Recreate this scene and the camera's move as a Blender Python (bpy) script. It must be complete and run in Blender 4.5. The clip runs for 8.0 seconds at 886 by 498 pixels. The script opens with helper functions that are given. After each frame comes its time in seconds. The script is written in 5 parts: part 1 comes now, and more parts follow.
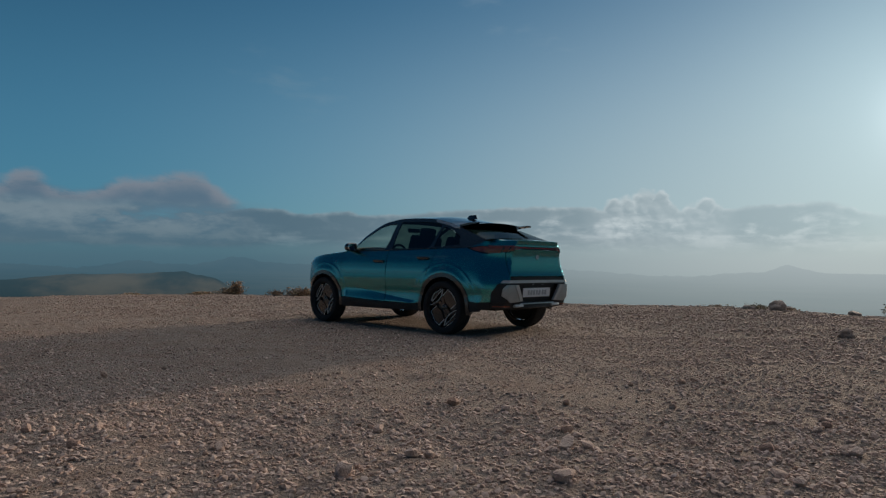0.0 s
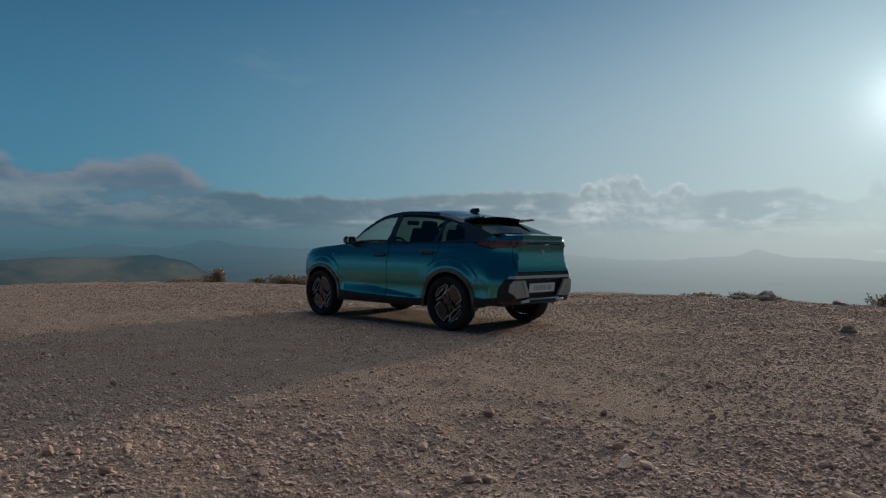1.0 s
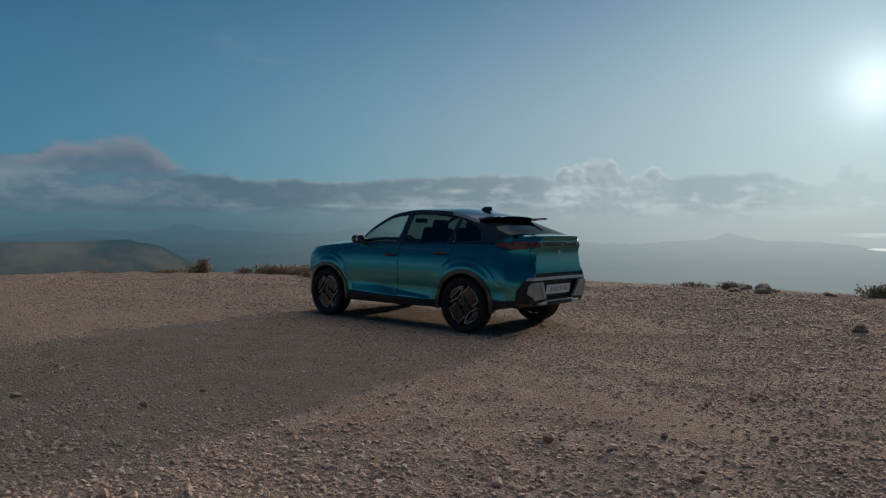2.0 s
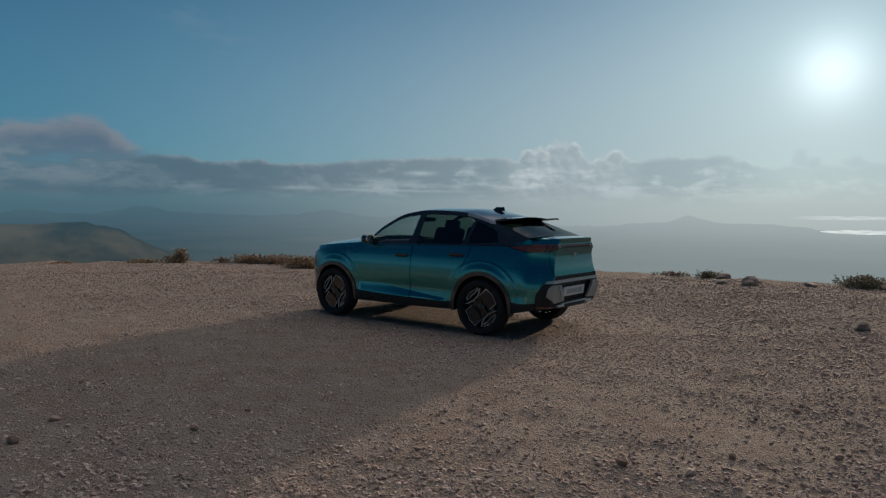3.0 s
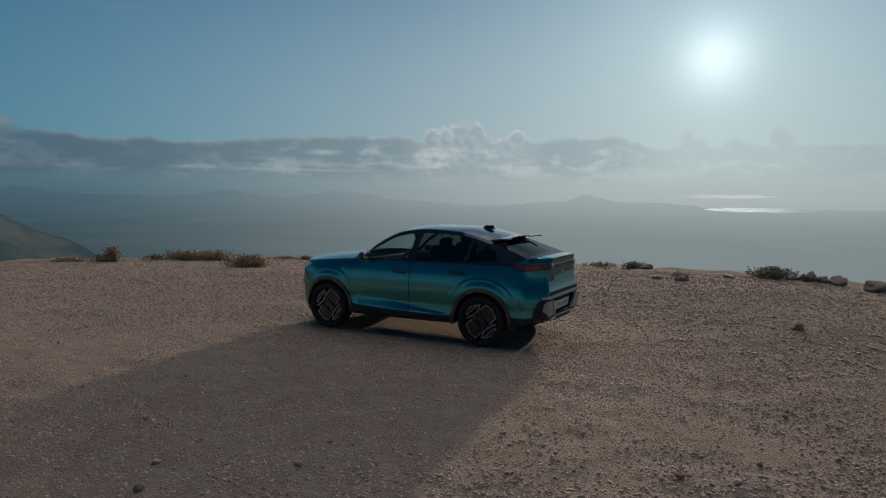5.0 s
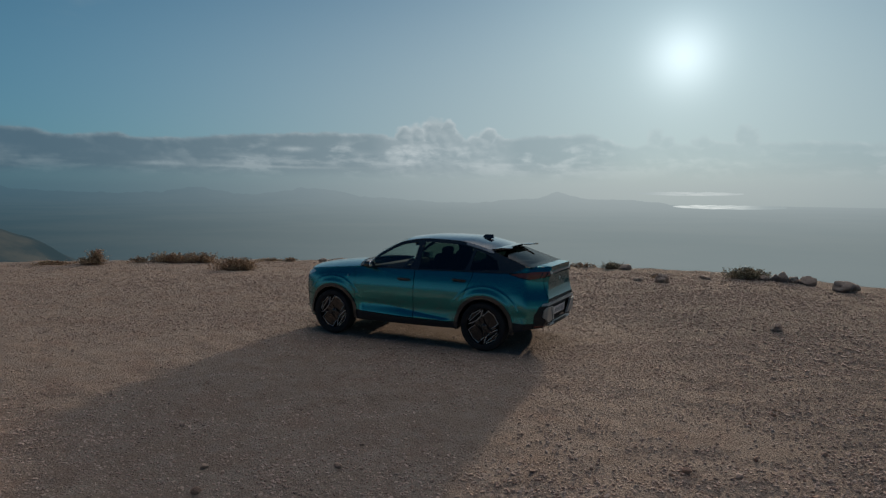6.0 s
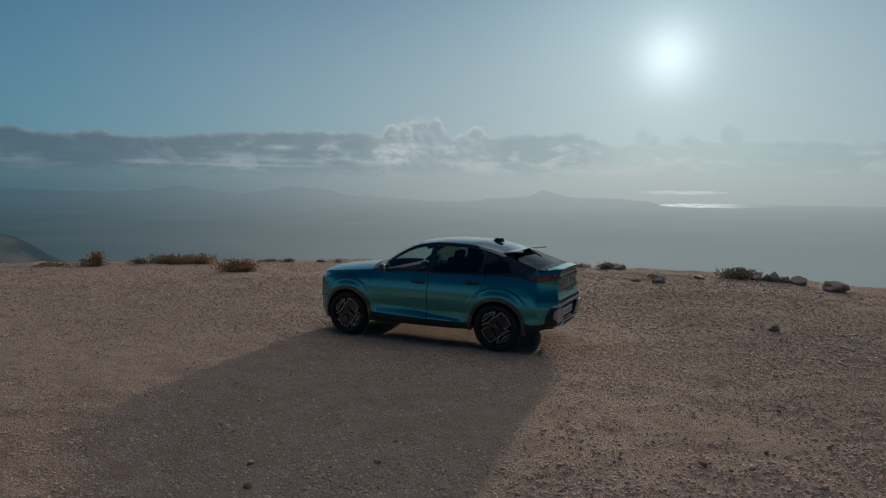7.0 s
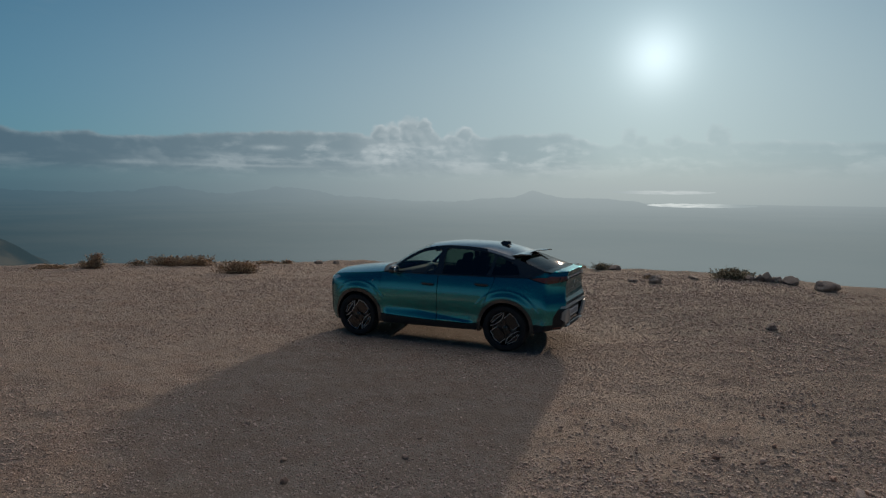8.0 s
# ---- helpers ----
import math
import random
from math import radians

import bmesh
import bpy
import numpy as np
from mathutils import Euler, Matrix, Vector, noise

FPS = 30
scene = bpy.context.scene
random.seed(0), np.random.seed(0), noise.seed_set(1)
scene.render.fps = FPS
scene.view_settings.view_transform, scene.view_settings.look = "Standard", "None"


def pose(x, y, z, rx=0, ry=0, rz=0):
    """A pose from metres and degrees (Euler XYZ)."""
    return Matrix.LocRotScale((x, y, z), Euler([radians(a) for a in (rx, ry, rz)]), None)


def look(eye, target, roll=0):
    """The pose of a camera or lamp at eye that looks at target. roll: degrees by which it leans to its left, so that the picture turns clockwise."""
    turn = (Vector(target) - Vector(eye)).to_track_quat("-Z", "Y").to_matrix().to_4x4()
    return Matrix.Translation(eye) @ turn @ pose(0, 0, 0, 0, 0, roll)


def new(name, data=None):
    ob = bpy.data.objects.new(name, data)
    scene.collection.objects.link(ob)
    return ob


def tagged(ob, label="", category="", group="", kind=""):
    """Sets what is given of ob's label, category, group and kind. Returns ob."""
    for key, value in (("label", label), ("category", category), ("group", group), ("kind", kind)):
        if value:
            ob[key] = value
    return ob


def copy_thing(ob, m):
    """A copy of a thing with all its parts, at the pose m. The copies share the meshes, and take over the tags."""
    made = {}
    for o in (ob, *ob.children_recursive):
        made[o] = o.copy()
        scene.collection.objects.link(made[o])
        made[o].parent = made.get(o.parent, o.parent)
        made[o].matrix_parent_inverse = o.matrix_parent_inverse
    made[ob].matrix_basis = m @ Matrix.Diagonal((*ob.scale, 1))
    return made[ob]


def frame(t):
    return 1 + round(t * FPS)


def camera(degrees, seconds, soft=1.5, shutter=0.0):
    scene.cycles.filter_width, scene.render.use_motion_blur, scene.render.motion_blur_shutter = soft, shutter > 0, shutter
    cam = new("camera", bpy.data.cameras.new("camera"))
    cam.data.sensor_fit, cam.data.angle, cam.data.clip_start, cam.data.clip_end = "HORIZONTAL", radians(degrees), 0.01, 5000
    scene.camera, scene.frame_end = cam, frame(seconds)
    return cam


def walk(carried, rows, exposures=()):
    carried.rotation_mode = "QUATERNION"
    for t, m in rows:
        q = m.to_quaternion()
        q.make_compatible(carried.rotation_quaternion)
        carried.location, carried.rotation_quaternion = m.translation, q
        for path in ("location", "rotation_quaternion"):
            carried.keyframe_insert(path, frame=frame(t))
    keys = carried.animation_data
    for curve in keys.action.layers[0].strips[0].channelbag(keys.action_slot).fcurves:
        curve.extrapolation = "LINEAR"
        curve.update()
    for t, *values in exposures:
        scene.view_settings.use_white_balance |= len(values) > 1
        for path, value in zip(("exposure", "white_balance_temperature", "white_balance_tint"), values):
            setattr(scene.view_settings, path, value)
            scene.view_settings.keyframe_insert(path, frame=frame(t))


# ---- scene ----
# ---- camera ----
cam = camera(67.0, 8.0, soft=1.3)
PATH = [
    (0, (0.059, -0.107, 0.949), (0.051, 1.893, 0.996), 0.6),
    (0.5, (-0.12, -0.02, 1.011), (-0.091, 1.98, 1.034), 0.7),
    (1, (-0.337, 0.075, 1.095), (-0.271, 2.073, 1.094), 0.7),
    (1.5, (-0.567, 0.169, 1.199), (-0.47, 2.166, 1.175), 0.65),
    (3, (-1.527, 0.44, 1.566), (-1.285, 2.423, 1.466), 0.7),
    (3.5, (-1.893, 0.419, 1.702), (-1.591, 2.392, 1.578), 0.7),
    (4, (-2.284, 0.343, 1.849), (-1.908, 2.302, 1.707), 0.7),
    (4.5, (-2.62, 0.233, 1.997), (-2.17, 2.176, 1.844), 0.6),
    (5, (-2.952, 0.088, 2.147), (-2.434, 2.013, 1.989), 0.55),
    (6.5, (-3.789, -0.33, 2.419), (-3.171, 1.565, 2.251), 0.57),
    (7, (-4.03, -0.42, 2.463), (-3.397, 1.469, 2.294), 0.55),
    (7.5, (-4.237, -0.491, 2.494), (-3.589, 1.394, 2.325), 0.5),
    (8, (-4.432, -0.553, 2.524), (-3.768, 1.325, 2.356), 0.5),
]
STOPS = [(0, 1.0), (1.5, 1.0), (3.5, 0.96), (5, 0.90), (8, 0.85)]
walk(cam, [(t, look(eye, target, roll)) for t, eye, target, roll in PATH], STOPS)


# ---- node helpers ----
class Val:
    """A socket of a node tree that takes arithmetic."""

    def __init__(self, tree, socket):
        self.tree, self.socket = tree, socket

    def op(self, kind, *others, clamp=False):
        n = self.tree.nodes.new("ShaderNodeMath")
        n.operation, n.use_clamp = kind, clamp
        for i, v in enumerate((self, *others)):
            if isinstance(v, Val):
                self.tree.links.new(v.socket, n.inputs[i])
            else:
                n.inputs[i].default_value = v
        return Val(self.tree, n.outputs[0])

    def __add__(self, o): return self.op("ADD", o)
    def __radd__(self, o): return self.op("ADD", o)
    def __sub__(self, o): return self.op("SUBTRACT", o)
    def __rsub__(self, o): return (self * -1) + o
    def __mul__(self, o): return self.op("MULTIPLY", o)
    def __rmul__(self, o): return self.op("MULTIPLY", o)
    def __truediv__(self, o): return self.op("DIVIDE", o)
    def __pow__(self, o): return self.op("POWER", o)
    def clip(self): return self.op("ADD", 0.0, clamp=True)
    def exp(self): return Val.const(self.tree, math.e).op("POWER", self)

    def step(self, a, b, smooth=True):
        """0 below a, 1 above b (or the other way round where a > b)."""
        n = self.tree.nodes.new("ShaderNodeMapRange")
        n.interpolation_type = "SMOOTHSTEP" if smooth else "LINEAR"
        lo, hi, f, t = (a, b, 0.0, 1.0) if a < b else (b, a, 1.0, 0.0)
        self.tree.links.new(self.socket, n.inputs[0])
        for i, v in zip((1, 2, 3, 4), (lo, hi, f, t)):
            n.inputs[i].default_value = v
        return Val(self.tree, n.outputs[0])

    @staticmethod
    def const(tree, v):
        n = tree.nodes.new("ShaderNodeValue")
        n.outputs[0].default_value = v
        return Val(tree, n.outputs[0])


def srgb(r, g, b):
    """Linear colour of an 8-bit display colour."""
    return tuple(((c / 255 + 0.055) / 1.055) ** 2.4 if c > 10 else c / 255 / 12.92 for c in (r, g, b)) + (1.0,)


def link_in(tree, sock, v):
    if isinstance(v, Val):
        tree.links.new(v.socket, sock)
    elif hasattr(v, "is_output"):
        tree.links.new(v, sock)
    else:
        sock.default_value = v


def mix(tree, f, a, b, blend="MIX"):
    n = tree.nodes.new("ShaderNodeMix")
    n.data_type, n.blend_type, n.clamp_factor = "RGBA", blend, True
    link_in(tree, n.inputs[0], f)
    link_in(tree, n.inputs[6], a)
    link_in(tree, n.inputs[7], b)
    return n.outputs[2]


def scaled(tree, col, v):
    n = tree.nodes.new("ShaderNodeVectorMath")
    n.operation = "SCALE"
    link_in(tree, n.inputs[0], col)
    link_in(tree, n.inputs[3], v)
    return n.outputs[0]


def added(tree, a, b):
    n = tree.nodes.new("ShaderNodeVectorMath")
    n.operation = "ADD"
    link_in(tree, n.inputs[0], a)
    link_in(tree, n.inputs[1], b)
    return n.outputs[0]


def combined(tree, x, y, z=0.0):
    n = tree.nodes.new("ShaderNodeCombineXYZ")
    for i, v in enumerate((x, y, z)):
        link_in(tree, n.inputs[i], v)
    return n.outputs[0]


def profile(v, lo, hi, top, pts):
    """A smooth line of (x, y) points as a curve of v; x between lo and hi, y between 0 and top."""
    n = v.tree.nodes.new("ShaderNodeFloatCurve")
    c = n.mapping.curves[0]
    scaled_pts = [((x - lo) / (hi - lo), y / top) for x, y in pts]
    c.points[0].location, c.points[-1].location = scaled_pts[0], scaled_pts[-1]
    for p in scaled_pts[1:-1]:
        c.points.new(*p)
    n.mapping.update()
    v.tree.links.new(((v - lo) / (hi - lo)).clip().socket, n.inputs["Value"])
    return Val(v.tree, n.outputs[0]) * top


def noise_at(tree, vec, scale, detail=4.0, rough=0.55, warp=0.0):
    n = tree.nodes.new("ShaderNodeTexNoise")
    n.inputs["Scale"].default_value, n.inputs["Detail"].default_value = scale, detail
    n.inputs["Roughness"].default_value, n.inputs["Distortion"].default_value = rough, warp
    if vec is not None:
        tree.links.new(vec, n.inputs["Vector"])
    return Val(tree, n.outputs[0])


# ---- sun and sky ----
SUN_AZ, SUN_EL = 36.7, 10.9
SUN_DIR = Vector((math.sin(radians(SUN_AZ)) * math.cos(radians(SUN_EL)), math.cos(radians(SUN_AZ)) * math.cos(radians(SUN_EL)), math.sin(radians(SUN_EL))))
sun = new("sun", bpy.data.lights.new("sun", "SUN"))
sun.data.energy, sun.data.angle, sun.data.color = 1.30, radians(2.0), (1.0, 0.76, 0.56)
sun.matrix_world = look(SUN_DIR * 60, (0, 0, 0))


def directions(tree, vec):
    """Azimuth from +y and elevation in degrees, and the angle to the sun, of a direction."""
    nrm = tree.nodes.new("ShaderNodeVectorMath")
    nrm.operation = "NORMALIZE"
    tree.links.new(vec, nrm.inputs[0])
    sep = tree.nodes.new("ShaderNodeSeparateXYZ")
    tree.links.new(nrm.outputs[0], sep.inputs[0])
    x, y, z = (Val(tree, sep.outputs[i]) for i in range(3))
    az = x.op("ARCTAN2", y) * (180 / math.pi)
    el = z.op("ARCSINE") * (180 / math.pi)
    dot = x * SUN_DIR.x + y * SUN_DIR.y + z * SUN_DIR.z
    ang = dot.op("MINIMUM", 0.999999).op("MAXIMUM", -0.999999).op("ARCCOSINE") * (180 / math.pi)
    return az, el, ang


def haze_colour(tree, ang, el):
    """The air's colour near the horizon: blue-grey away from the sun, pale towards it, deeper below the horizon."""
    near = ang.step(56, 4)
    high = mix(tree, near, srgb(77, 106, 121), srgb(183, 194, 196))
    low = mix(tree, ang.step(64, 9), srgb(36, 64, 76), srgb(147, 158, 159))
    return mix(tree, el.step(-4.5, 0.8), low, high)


def build_world():
    w = bpy.data.worlds.new("world")
    scene.world = w
    w.use_nodes = True
    t = w.node_tree
    t.nodes.clear()
    tc = t.nodes.new("ShaderNodeTexCoord")
    az, el, ang = directions(t, tc.outputs["Generated"])
    sky = t.nodes.new("ShaderNodeTexSky")
    sky.sky_type, sky.sun_disc = "NISHITA", False
    sky.sun_elevation, sky.sun_rotation = radians(SUN_EL), radians(SUN_AZ)
    sky.air_density, sky.dust_density, sky.ozone_density = 1.0, 0.3, 2.6
    base = scaled(t, mix(t, 1.0, sky.outputs[0], mix(t, ang.step(52, 10), (0.37, 0.945, 1.10, 1.0), (0.62, 0.945, 1.04, 1.0)), "MULTIPLY"), 0.060)
    # grey air low in the sky
    base = mix(t, el.step(26, 3) * (ang.step(55, 12) * 0.24 + 0.62), base, mix(t, ang.step(70, 10), srgb(76, 130, 163), srgb(164, 182, 191)))
    # side and rear sky, never in view, recoloured to tint the car's reflections
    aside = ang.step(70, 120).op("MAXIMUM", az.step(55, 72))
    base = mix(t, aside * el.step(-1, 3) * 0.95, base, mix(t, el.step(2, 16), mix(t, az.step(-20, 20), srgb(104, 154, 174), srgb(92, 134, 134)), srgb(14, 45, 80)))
    # unseen bright patch added high over the sun to fill the shaded ground
    fill_noise = noise_at(t, combined(t, az * 0.02, el * 0.04, 5.0), 1.0, 5.0, 0.6)
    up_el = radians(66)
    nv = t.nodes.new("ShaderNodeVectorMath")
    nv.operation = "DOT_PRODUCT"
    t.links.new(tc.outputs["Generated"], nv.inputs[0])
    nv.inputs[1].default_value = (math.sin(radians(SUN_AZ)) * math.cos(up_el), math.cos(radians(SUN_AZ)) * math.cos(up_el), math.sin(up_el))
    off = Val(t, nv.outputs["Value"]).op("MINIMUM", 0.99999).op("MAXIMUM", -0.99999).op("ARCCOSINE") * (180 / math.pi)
    base = mix(t, off.step(42, 20) * (fill_noise * 0.4 + 0.80).clip(), base, (1.50, 1.42, 1.37, 1.0))
        # lit air round the sun
    glow = (ang * ang * (-1 / 6.5)).exp() * 0.46 + (ang * (-1 / 8.0)).exp() * 0.27 + (ang * (-1 / 28.0)).exp() * 0.08
    base = added(t, base, scaled(t, srgb(228, 238, 243)[:3], glow))
    # a long flat bank over the horizon with knobbly heads towards the sun, and a higher soft bank away from it
    wob = noise_at(t, combined(t, az * 0.16, el * 0.3, 2.0), 1.0, 3.0)
    wisp = noise_at(t, combined(t, az * 0.55, el * 0.8, 6.0), 1.0, 5.0, 0.6) - 0.5

    def knobs(scale, seed, dx=0.0):
        v = t.nodes.new("ShaderNodeTexVoronoi")
        v.feature, v.inputs["Smoothness"].default_value = "SMOOTH_F1", 0.35
        v.inputs["Scale"].default_value = scale
        t.links.new(combined(t, az + wisp * 0.9 + wob + dx, el * 1.25 + wisp * 0.7 + dx * 1.3, seed), v.inputs["Vector"])
        return Val(t, v.outputs["Distance"])

    def cauliflower(dx=0.0):
        return knobs(0.42, 1.0, dx) * -0.52 + knobs(0.95, 2.0, dx) * -0.36 + knobs(2.1, 3.0, dx) * -0.08 + 0.47

    lumps, lumps_up = cauliflower(), cauliflower(0.20)
    soft = noise_at(t, combined(t, az * 0.22 + wob * 0.6, el * 0.55 + wob * 0.6, 1.0), 1.0, 6.0, 0.58)
    streak = noise_at(t, combined(t, az * 0.20 + wob * 0.5, el * 0.8 + wob * 0.4, 9.0), 1.0, 6.0, 0.58)
    fray = noise_at(t, combined(t, az * 1.3, el * 1.8, 4.0), 1.0, 5.0, 0.6) - 0.5
    heads = ((az - 17.5).op("ABSOLUTE").step(6.5, 4.0) + (az - 38.0).op("ABSOLUTE").step(7.0, 4.0) * 0.7).clip()
    bank_top = profile(az, -60, 75, 8, ((-60, 3.4), (-40, 3.2), (-33, 3.4), (-26.5, 3.2), (-20, 3.8), (-18.4, 4.1), (-14.7, 4.6), (-11.8, 4.2), (-8.9, 4.5), (-7, 4.25), (-1.4, 4.55), (3.4, 4.9), (8.3, 5.05), (12, 4.95), (13.5, 5.0), (19.3, 4.75), (22.6, 4.75), (24.5, 4.95), (29.2, 5.05), (31, 4.6), (33, 4.2), (40, 4.3), (52, 4.0), (75, 3.5)))
    # rounded heads that stand out of the bank
    billow = bank_top - el
    for a, e, r in ((14.2, 4.60, 1.20), (15.2, 4.80, 1.20), (16.4, 5.10, 1.42), (17.6, 4.85, 1.22), (18.4, 4.40, 1.00), (20.2, 4.30, 1.00), (21.1, 4.55, 1.10), (22.0, 4.10, 1.00), (34.9, 4.60, 0.95), (35.6, 4.10, 0.90), (38.4, 4.10, 0.95), (41.4, 4.65, 0.95), (41.9, 4.10, 0.90)):
        u, v = az - a + wisp * 0.9, el - e + wisp * 0.5
        billow = billow.op("MAXIMUM", (u * u + v * v) ** 0.5 * -0.9 + r * 0.9)
    depth = billow + fray * 0.42 + (lumps - 0.04) * (heads * 0.9 + 0.35)
    body = depth.step(-0.06, 0.26) * el.step(0.6, 2.2) * (az.step(29, 34) * -0.5 + 1.0)
    high_top = profile(az, -60, -14, 8, ((-60, 5.0), (-45, 6.0), (-36, 5.4), (-33.8, 5.8), (-32.2, 6.7), (-30.4, 5.6), (-28.7, 5.5), (-26.4, 6.2), (-23.9, 6.6), (-20.9, 7.1), (-19.2, 6.2), (-17.3, 4.9), (-14, 3.2)))
    high_depth = high_top - el + (soft - 0.5) * 2.0 + wisp * 0.7
    high = high_depth.step(-0.4, 0.75) * el.step(3.0, 4.9) * az.step(-14.5, -18.5)
    under_high = az.step(-13, -20) * el.step(5.2, 4.0) * el.step(0.8, 2.0)
    thin = noise_at(t, combined(t, az * 0.05, el * 0.16, 7.0), 1.0, 5.0, 0.6).step(0.60, 0.80) * el.step(9, 14) * el.step(60, 25)
    relief = ((lumps - lumps_up) * 2.4 + 0.18).clip()
    rim = depth.step(0.50, 0.08) * (soft * 1.6 - 0.25).clip()
    low_puff = streak.step(0.46, 0.66) * (el - bank_top).step(-1.2, -2.4)
    shreds = soft.step(0.50, 0.64) * (el - bank_top).step(-0.5, -1.3) * 0.55 * az.step(-9, 8)

    def tuft(a, e, wa, we):
        u, v = (az - a + fray * 1.2) / wa, (el - e + fray * 0.25) / we
        return ((u * u + v * v) * -1.0).exp()

    tufts = tuft(4.9, 3.55, 1.1, 0.20) + tuft(-5.5, 2.15, 1.7, 0.18) + tuft(3.5, 2.05, 5.0, 0.12) * 0.8
    lit = (tufts * 0.8 + rim * (relief * 0.6 + 0.60 + heads * 0.25) + relief * soft.step(0.44, 0.62) * 0.5 + low_puff * 0.62 + relief * heads * 0.42 + shreds).clip()
    near = ang.step(55, 6)
    dark = mix(t, near, srgb(84, 109, 125), srgb(157, 175, 182))
    pale = mix(t, near, srgb(134, 153, 163), srgb(212, 222, 225))
    cloud = mix(t, (lit + heads * 0.18).clip(), dark, pale)
    cloud = mix(t, under_high * 0.85, cloud, mix(t, soft.step(0.40, 0.62), srgb(86, 113, 131), srgb(118, 136, 147)))
    out = mix(t, high * 0.88, base, mix(t, (high_depth.step(1.9, 0.2) * soft.step(0.34, 0.56)).clip(), srgb(90, 111, 130), srgb(131, 136, 146)))
    out = mix(t, (body + under_high * soft.step(0.30, 0.5)).clip() * (ang.step(24, 8) * -0.35 + 0.95), out, cloud)
    out = mix(t, thin * 0.30, out, pale)
    out = mix(t, el.step(3.4, 0.2) * 0.85, out, haze_colour(t, ang, el))
    out = mix(t, el.step(-6.0, -9.0), out, srgb(92, 84, 80))
    bg = t.nodes.new("ShaderNodeBackground")
    bg.inputs[1].default_value = 0.462
    t.links.new(out, bg.inputs[0])
    o = t.nodes.new("ShaderNodeOutputWorld")
    t.links.new(bg.outputs[0], o.inputs[0])


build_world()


# ---- materials ----
def material(name):
    m = bpy.data.materials.new(name)
    m.use_nodes = True
    return m, m.node_tree, m.node_tree.nodes["Principled BSDF"]


def coords(tree, kind="Object"):
    return tree.nodes.new("ShaderNodeTexCoord").outputs[kind]


def world_place(tree):
    return tree.nodes.new("ShaderNodeNewGeometry").outputs["Position"]


def bumped(tree, bsdf, height, strength, distance):
    n = tree.nodes.new("ShaderNodeBump")
    n.inputs["Strength"].default_value, n.inputs["Distance"].default_value = strength, distance
    link_in(tree, n.inputs["Height"], height)
    tree.links.new(n.outputs[0], bsdf.inputs["Normal"])


def dirt_material():
    """Trodden dirt set with fine gravel: grains of their own tone on a dusty ground."""
    m, t, b = material("gravelly_dirt")
    p = world_place(t)
    big = noise_at(t, p, 0.22, 4.0, 0.6)
    mid = noise_at(t, p, 2.6, 6.0, 0.65)
    fine = noise_at(t, p, 38.0, 5.0, 0.7)
    grit = noise_at(t, p, 15.0, 5.0, 0.72)

    def grains(scale):
        v = t.nodes.new("ShaderNodeTexVoronoi")
        v.inputs["Scale"].default_value, v.inputs["Randomness"].default_value = scale, 1.0
        t.links.new(p, v.inputs["Vector"])
        sep = t.nodes.new("ShaderNodeSeparateColor")
        t.links.new(v.outputs["Color"], sep.inputs[0])
        return Val(t, v.outputs["Distance"]), Val(t, sep.outputs[0])

    d1, k1 = grains(20.0)
    d2, k2 = grains(48.0)
    d3, k3 = grains(105.0)
    c = mix(t, big.step(0.35, 0.65), (0.252, 0.197, 0.158, 1), (0.288, 0.238, 0.198, 1))
    c = mix(t, mid.step(0.40, 0.62) * 0.6, c, (0.324, 0.284, 0.246, 1))
    c = mix(t, noise_at(t, p, 1.1, 5.0, 0.65).step(0.50, 0.66) * 0.6, c, (0.246, 0.174, 0.139, 1))
    c = mix(t, fine.step(0.5, 0.85) * 0.5, c, (0.193, 0.152, 0.117, 1))
    c = mix(t, grit.step(0.52, 0.66) * 0.40, c, (0.155, 0.114, 0.088, 1))
    c = mix(t, grit.step(0.46, 0.34) * 0.35, c, (0.345, 0.290, 0.244, 1))
    clod = noise_at(t, p, 6.0, 6.0, 0.72)
    c = mix(t, clod.step(0.52, 0.64) * 0.35, c, (0.179, 0.132, 0.103, 1))
    c = mix(t, clod.step(0.46, 0.36) * 0.30, c, (0.329, 0.277, 0.234, 1))
    # a greyer, stonier patch
    sep = t.nodes.new("ShaderNodeSeparateXYZ")
    t.links.new(p, sep.inputs[0])
    px, py = Val(t, sep.outputs[0]), Val(t, sep.outputs[1])
    far = (((px - 7.0) * 0.8) ** 2.0 + (py - 9.5) ** 2.0) ** 0.5
    c = mix(t, (far + mid * 4.0).step(6.6, 2.6) * 0.6, c, (0.246, 0.218, 0.188, 1))
    # darker and greyer towards +x, with a broken border
    c = mix(t, (px - (py - 6.0) * 0.35 + (big - 0.5) * 8.0 + (mid - 0.5) * 4.0).step(0.0, 5.0) * 0.8, c, (0.168, 0.144, 0.122, 1))
    thick = mid.step(0.30, 0.62)
    for d, k, r in ((d3, k3, 0.5), (d2, k2, 0.48)):
        on = d.step(r, r * 0.7) * k.step(0.40, 0.46) * (thick * 0.6 + 0.4)
        tone = mix(t, (k * 7.3).op("FRACT"), (0.174, 0.125, 0.095, 1), (0.442, 0.367, 0.299, 1))
        c = mix(t, on * 0.5, c, tone)
    t.links.new(c, b.inputs["Base Color"])
    b.inputs["Roughness"].default_value = 0.95
    b.inputs["Specular IOR Level"].default_value = 0.15
    h = d1.step(0.45, 0.1) * k1.step(0.70, 0.74) * 0.8 + d2 * -0.9 + d3 * -0.4 + fine * 0.9 + grit * -1.5 + clod * -2.0
    bumped(t, b, h, 0.7, 0.028)
    return m


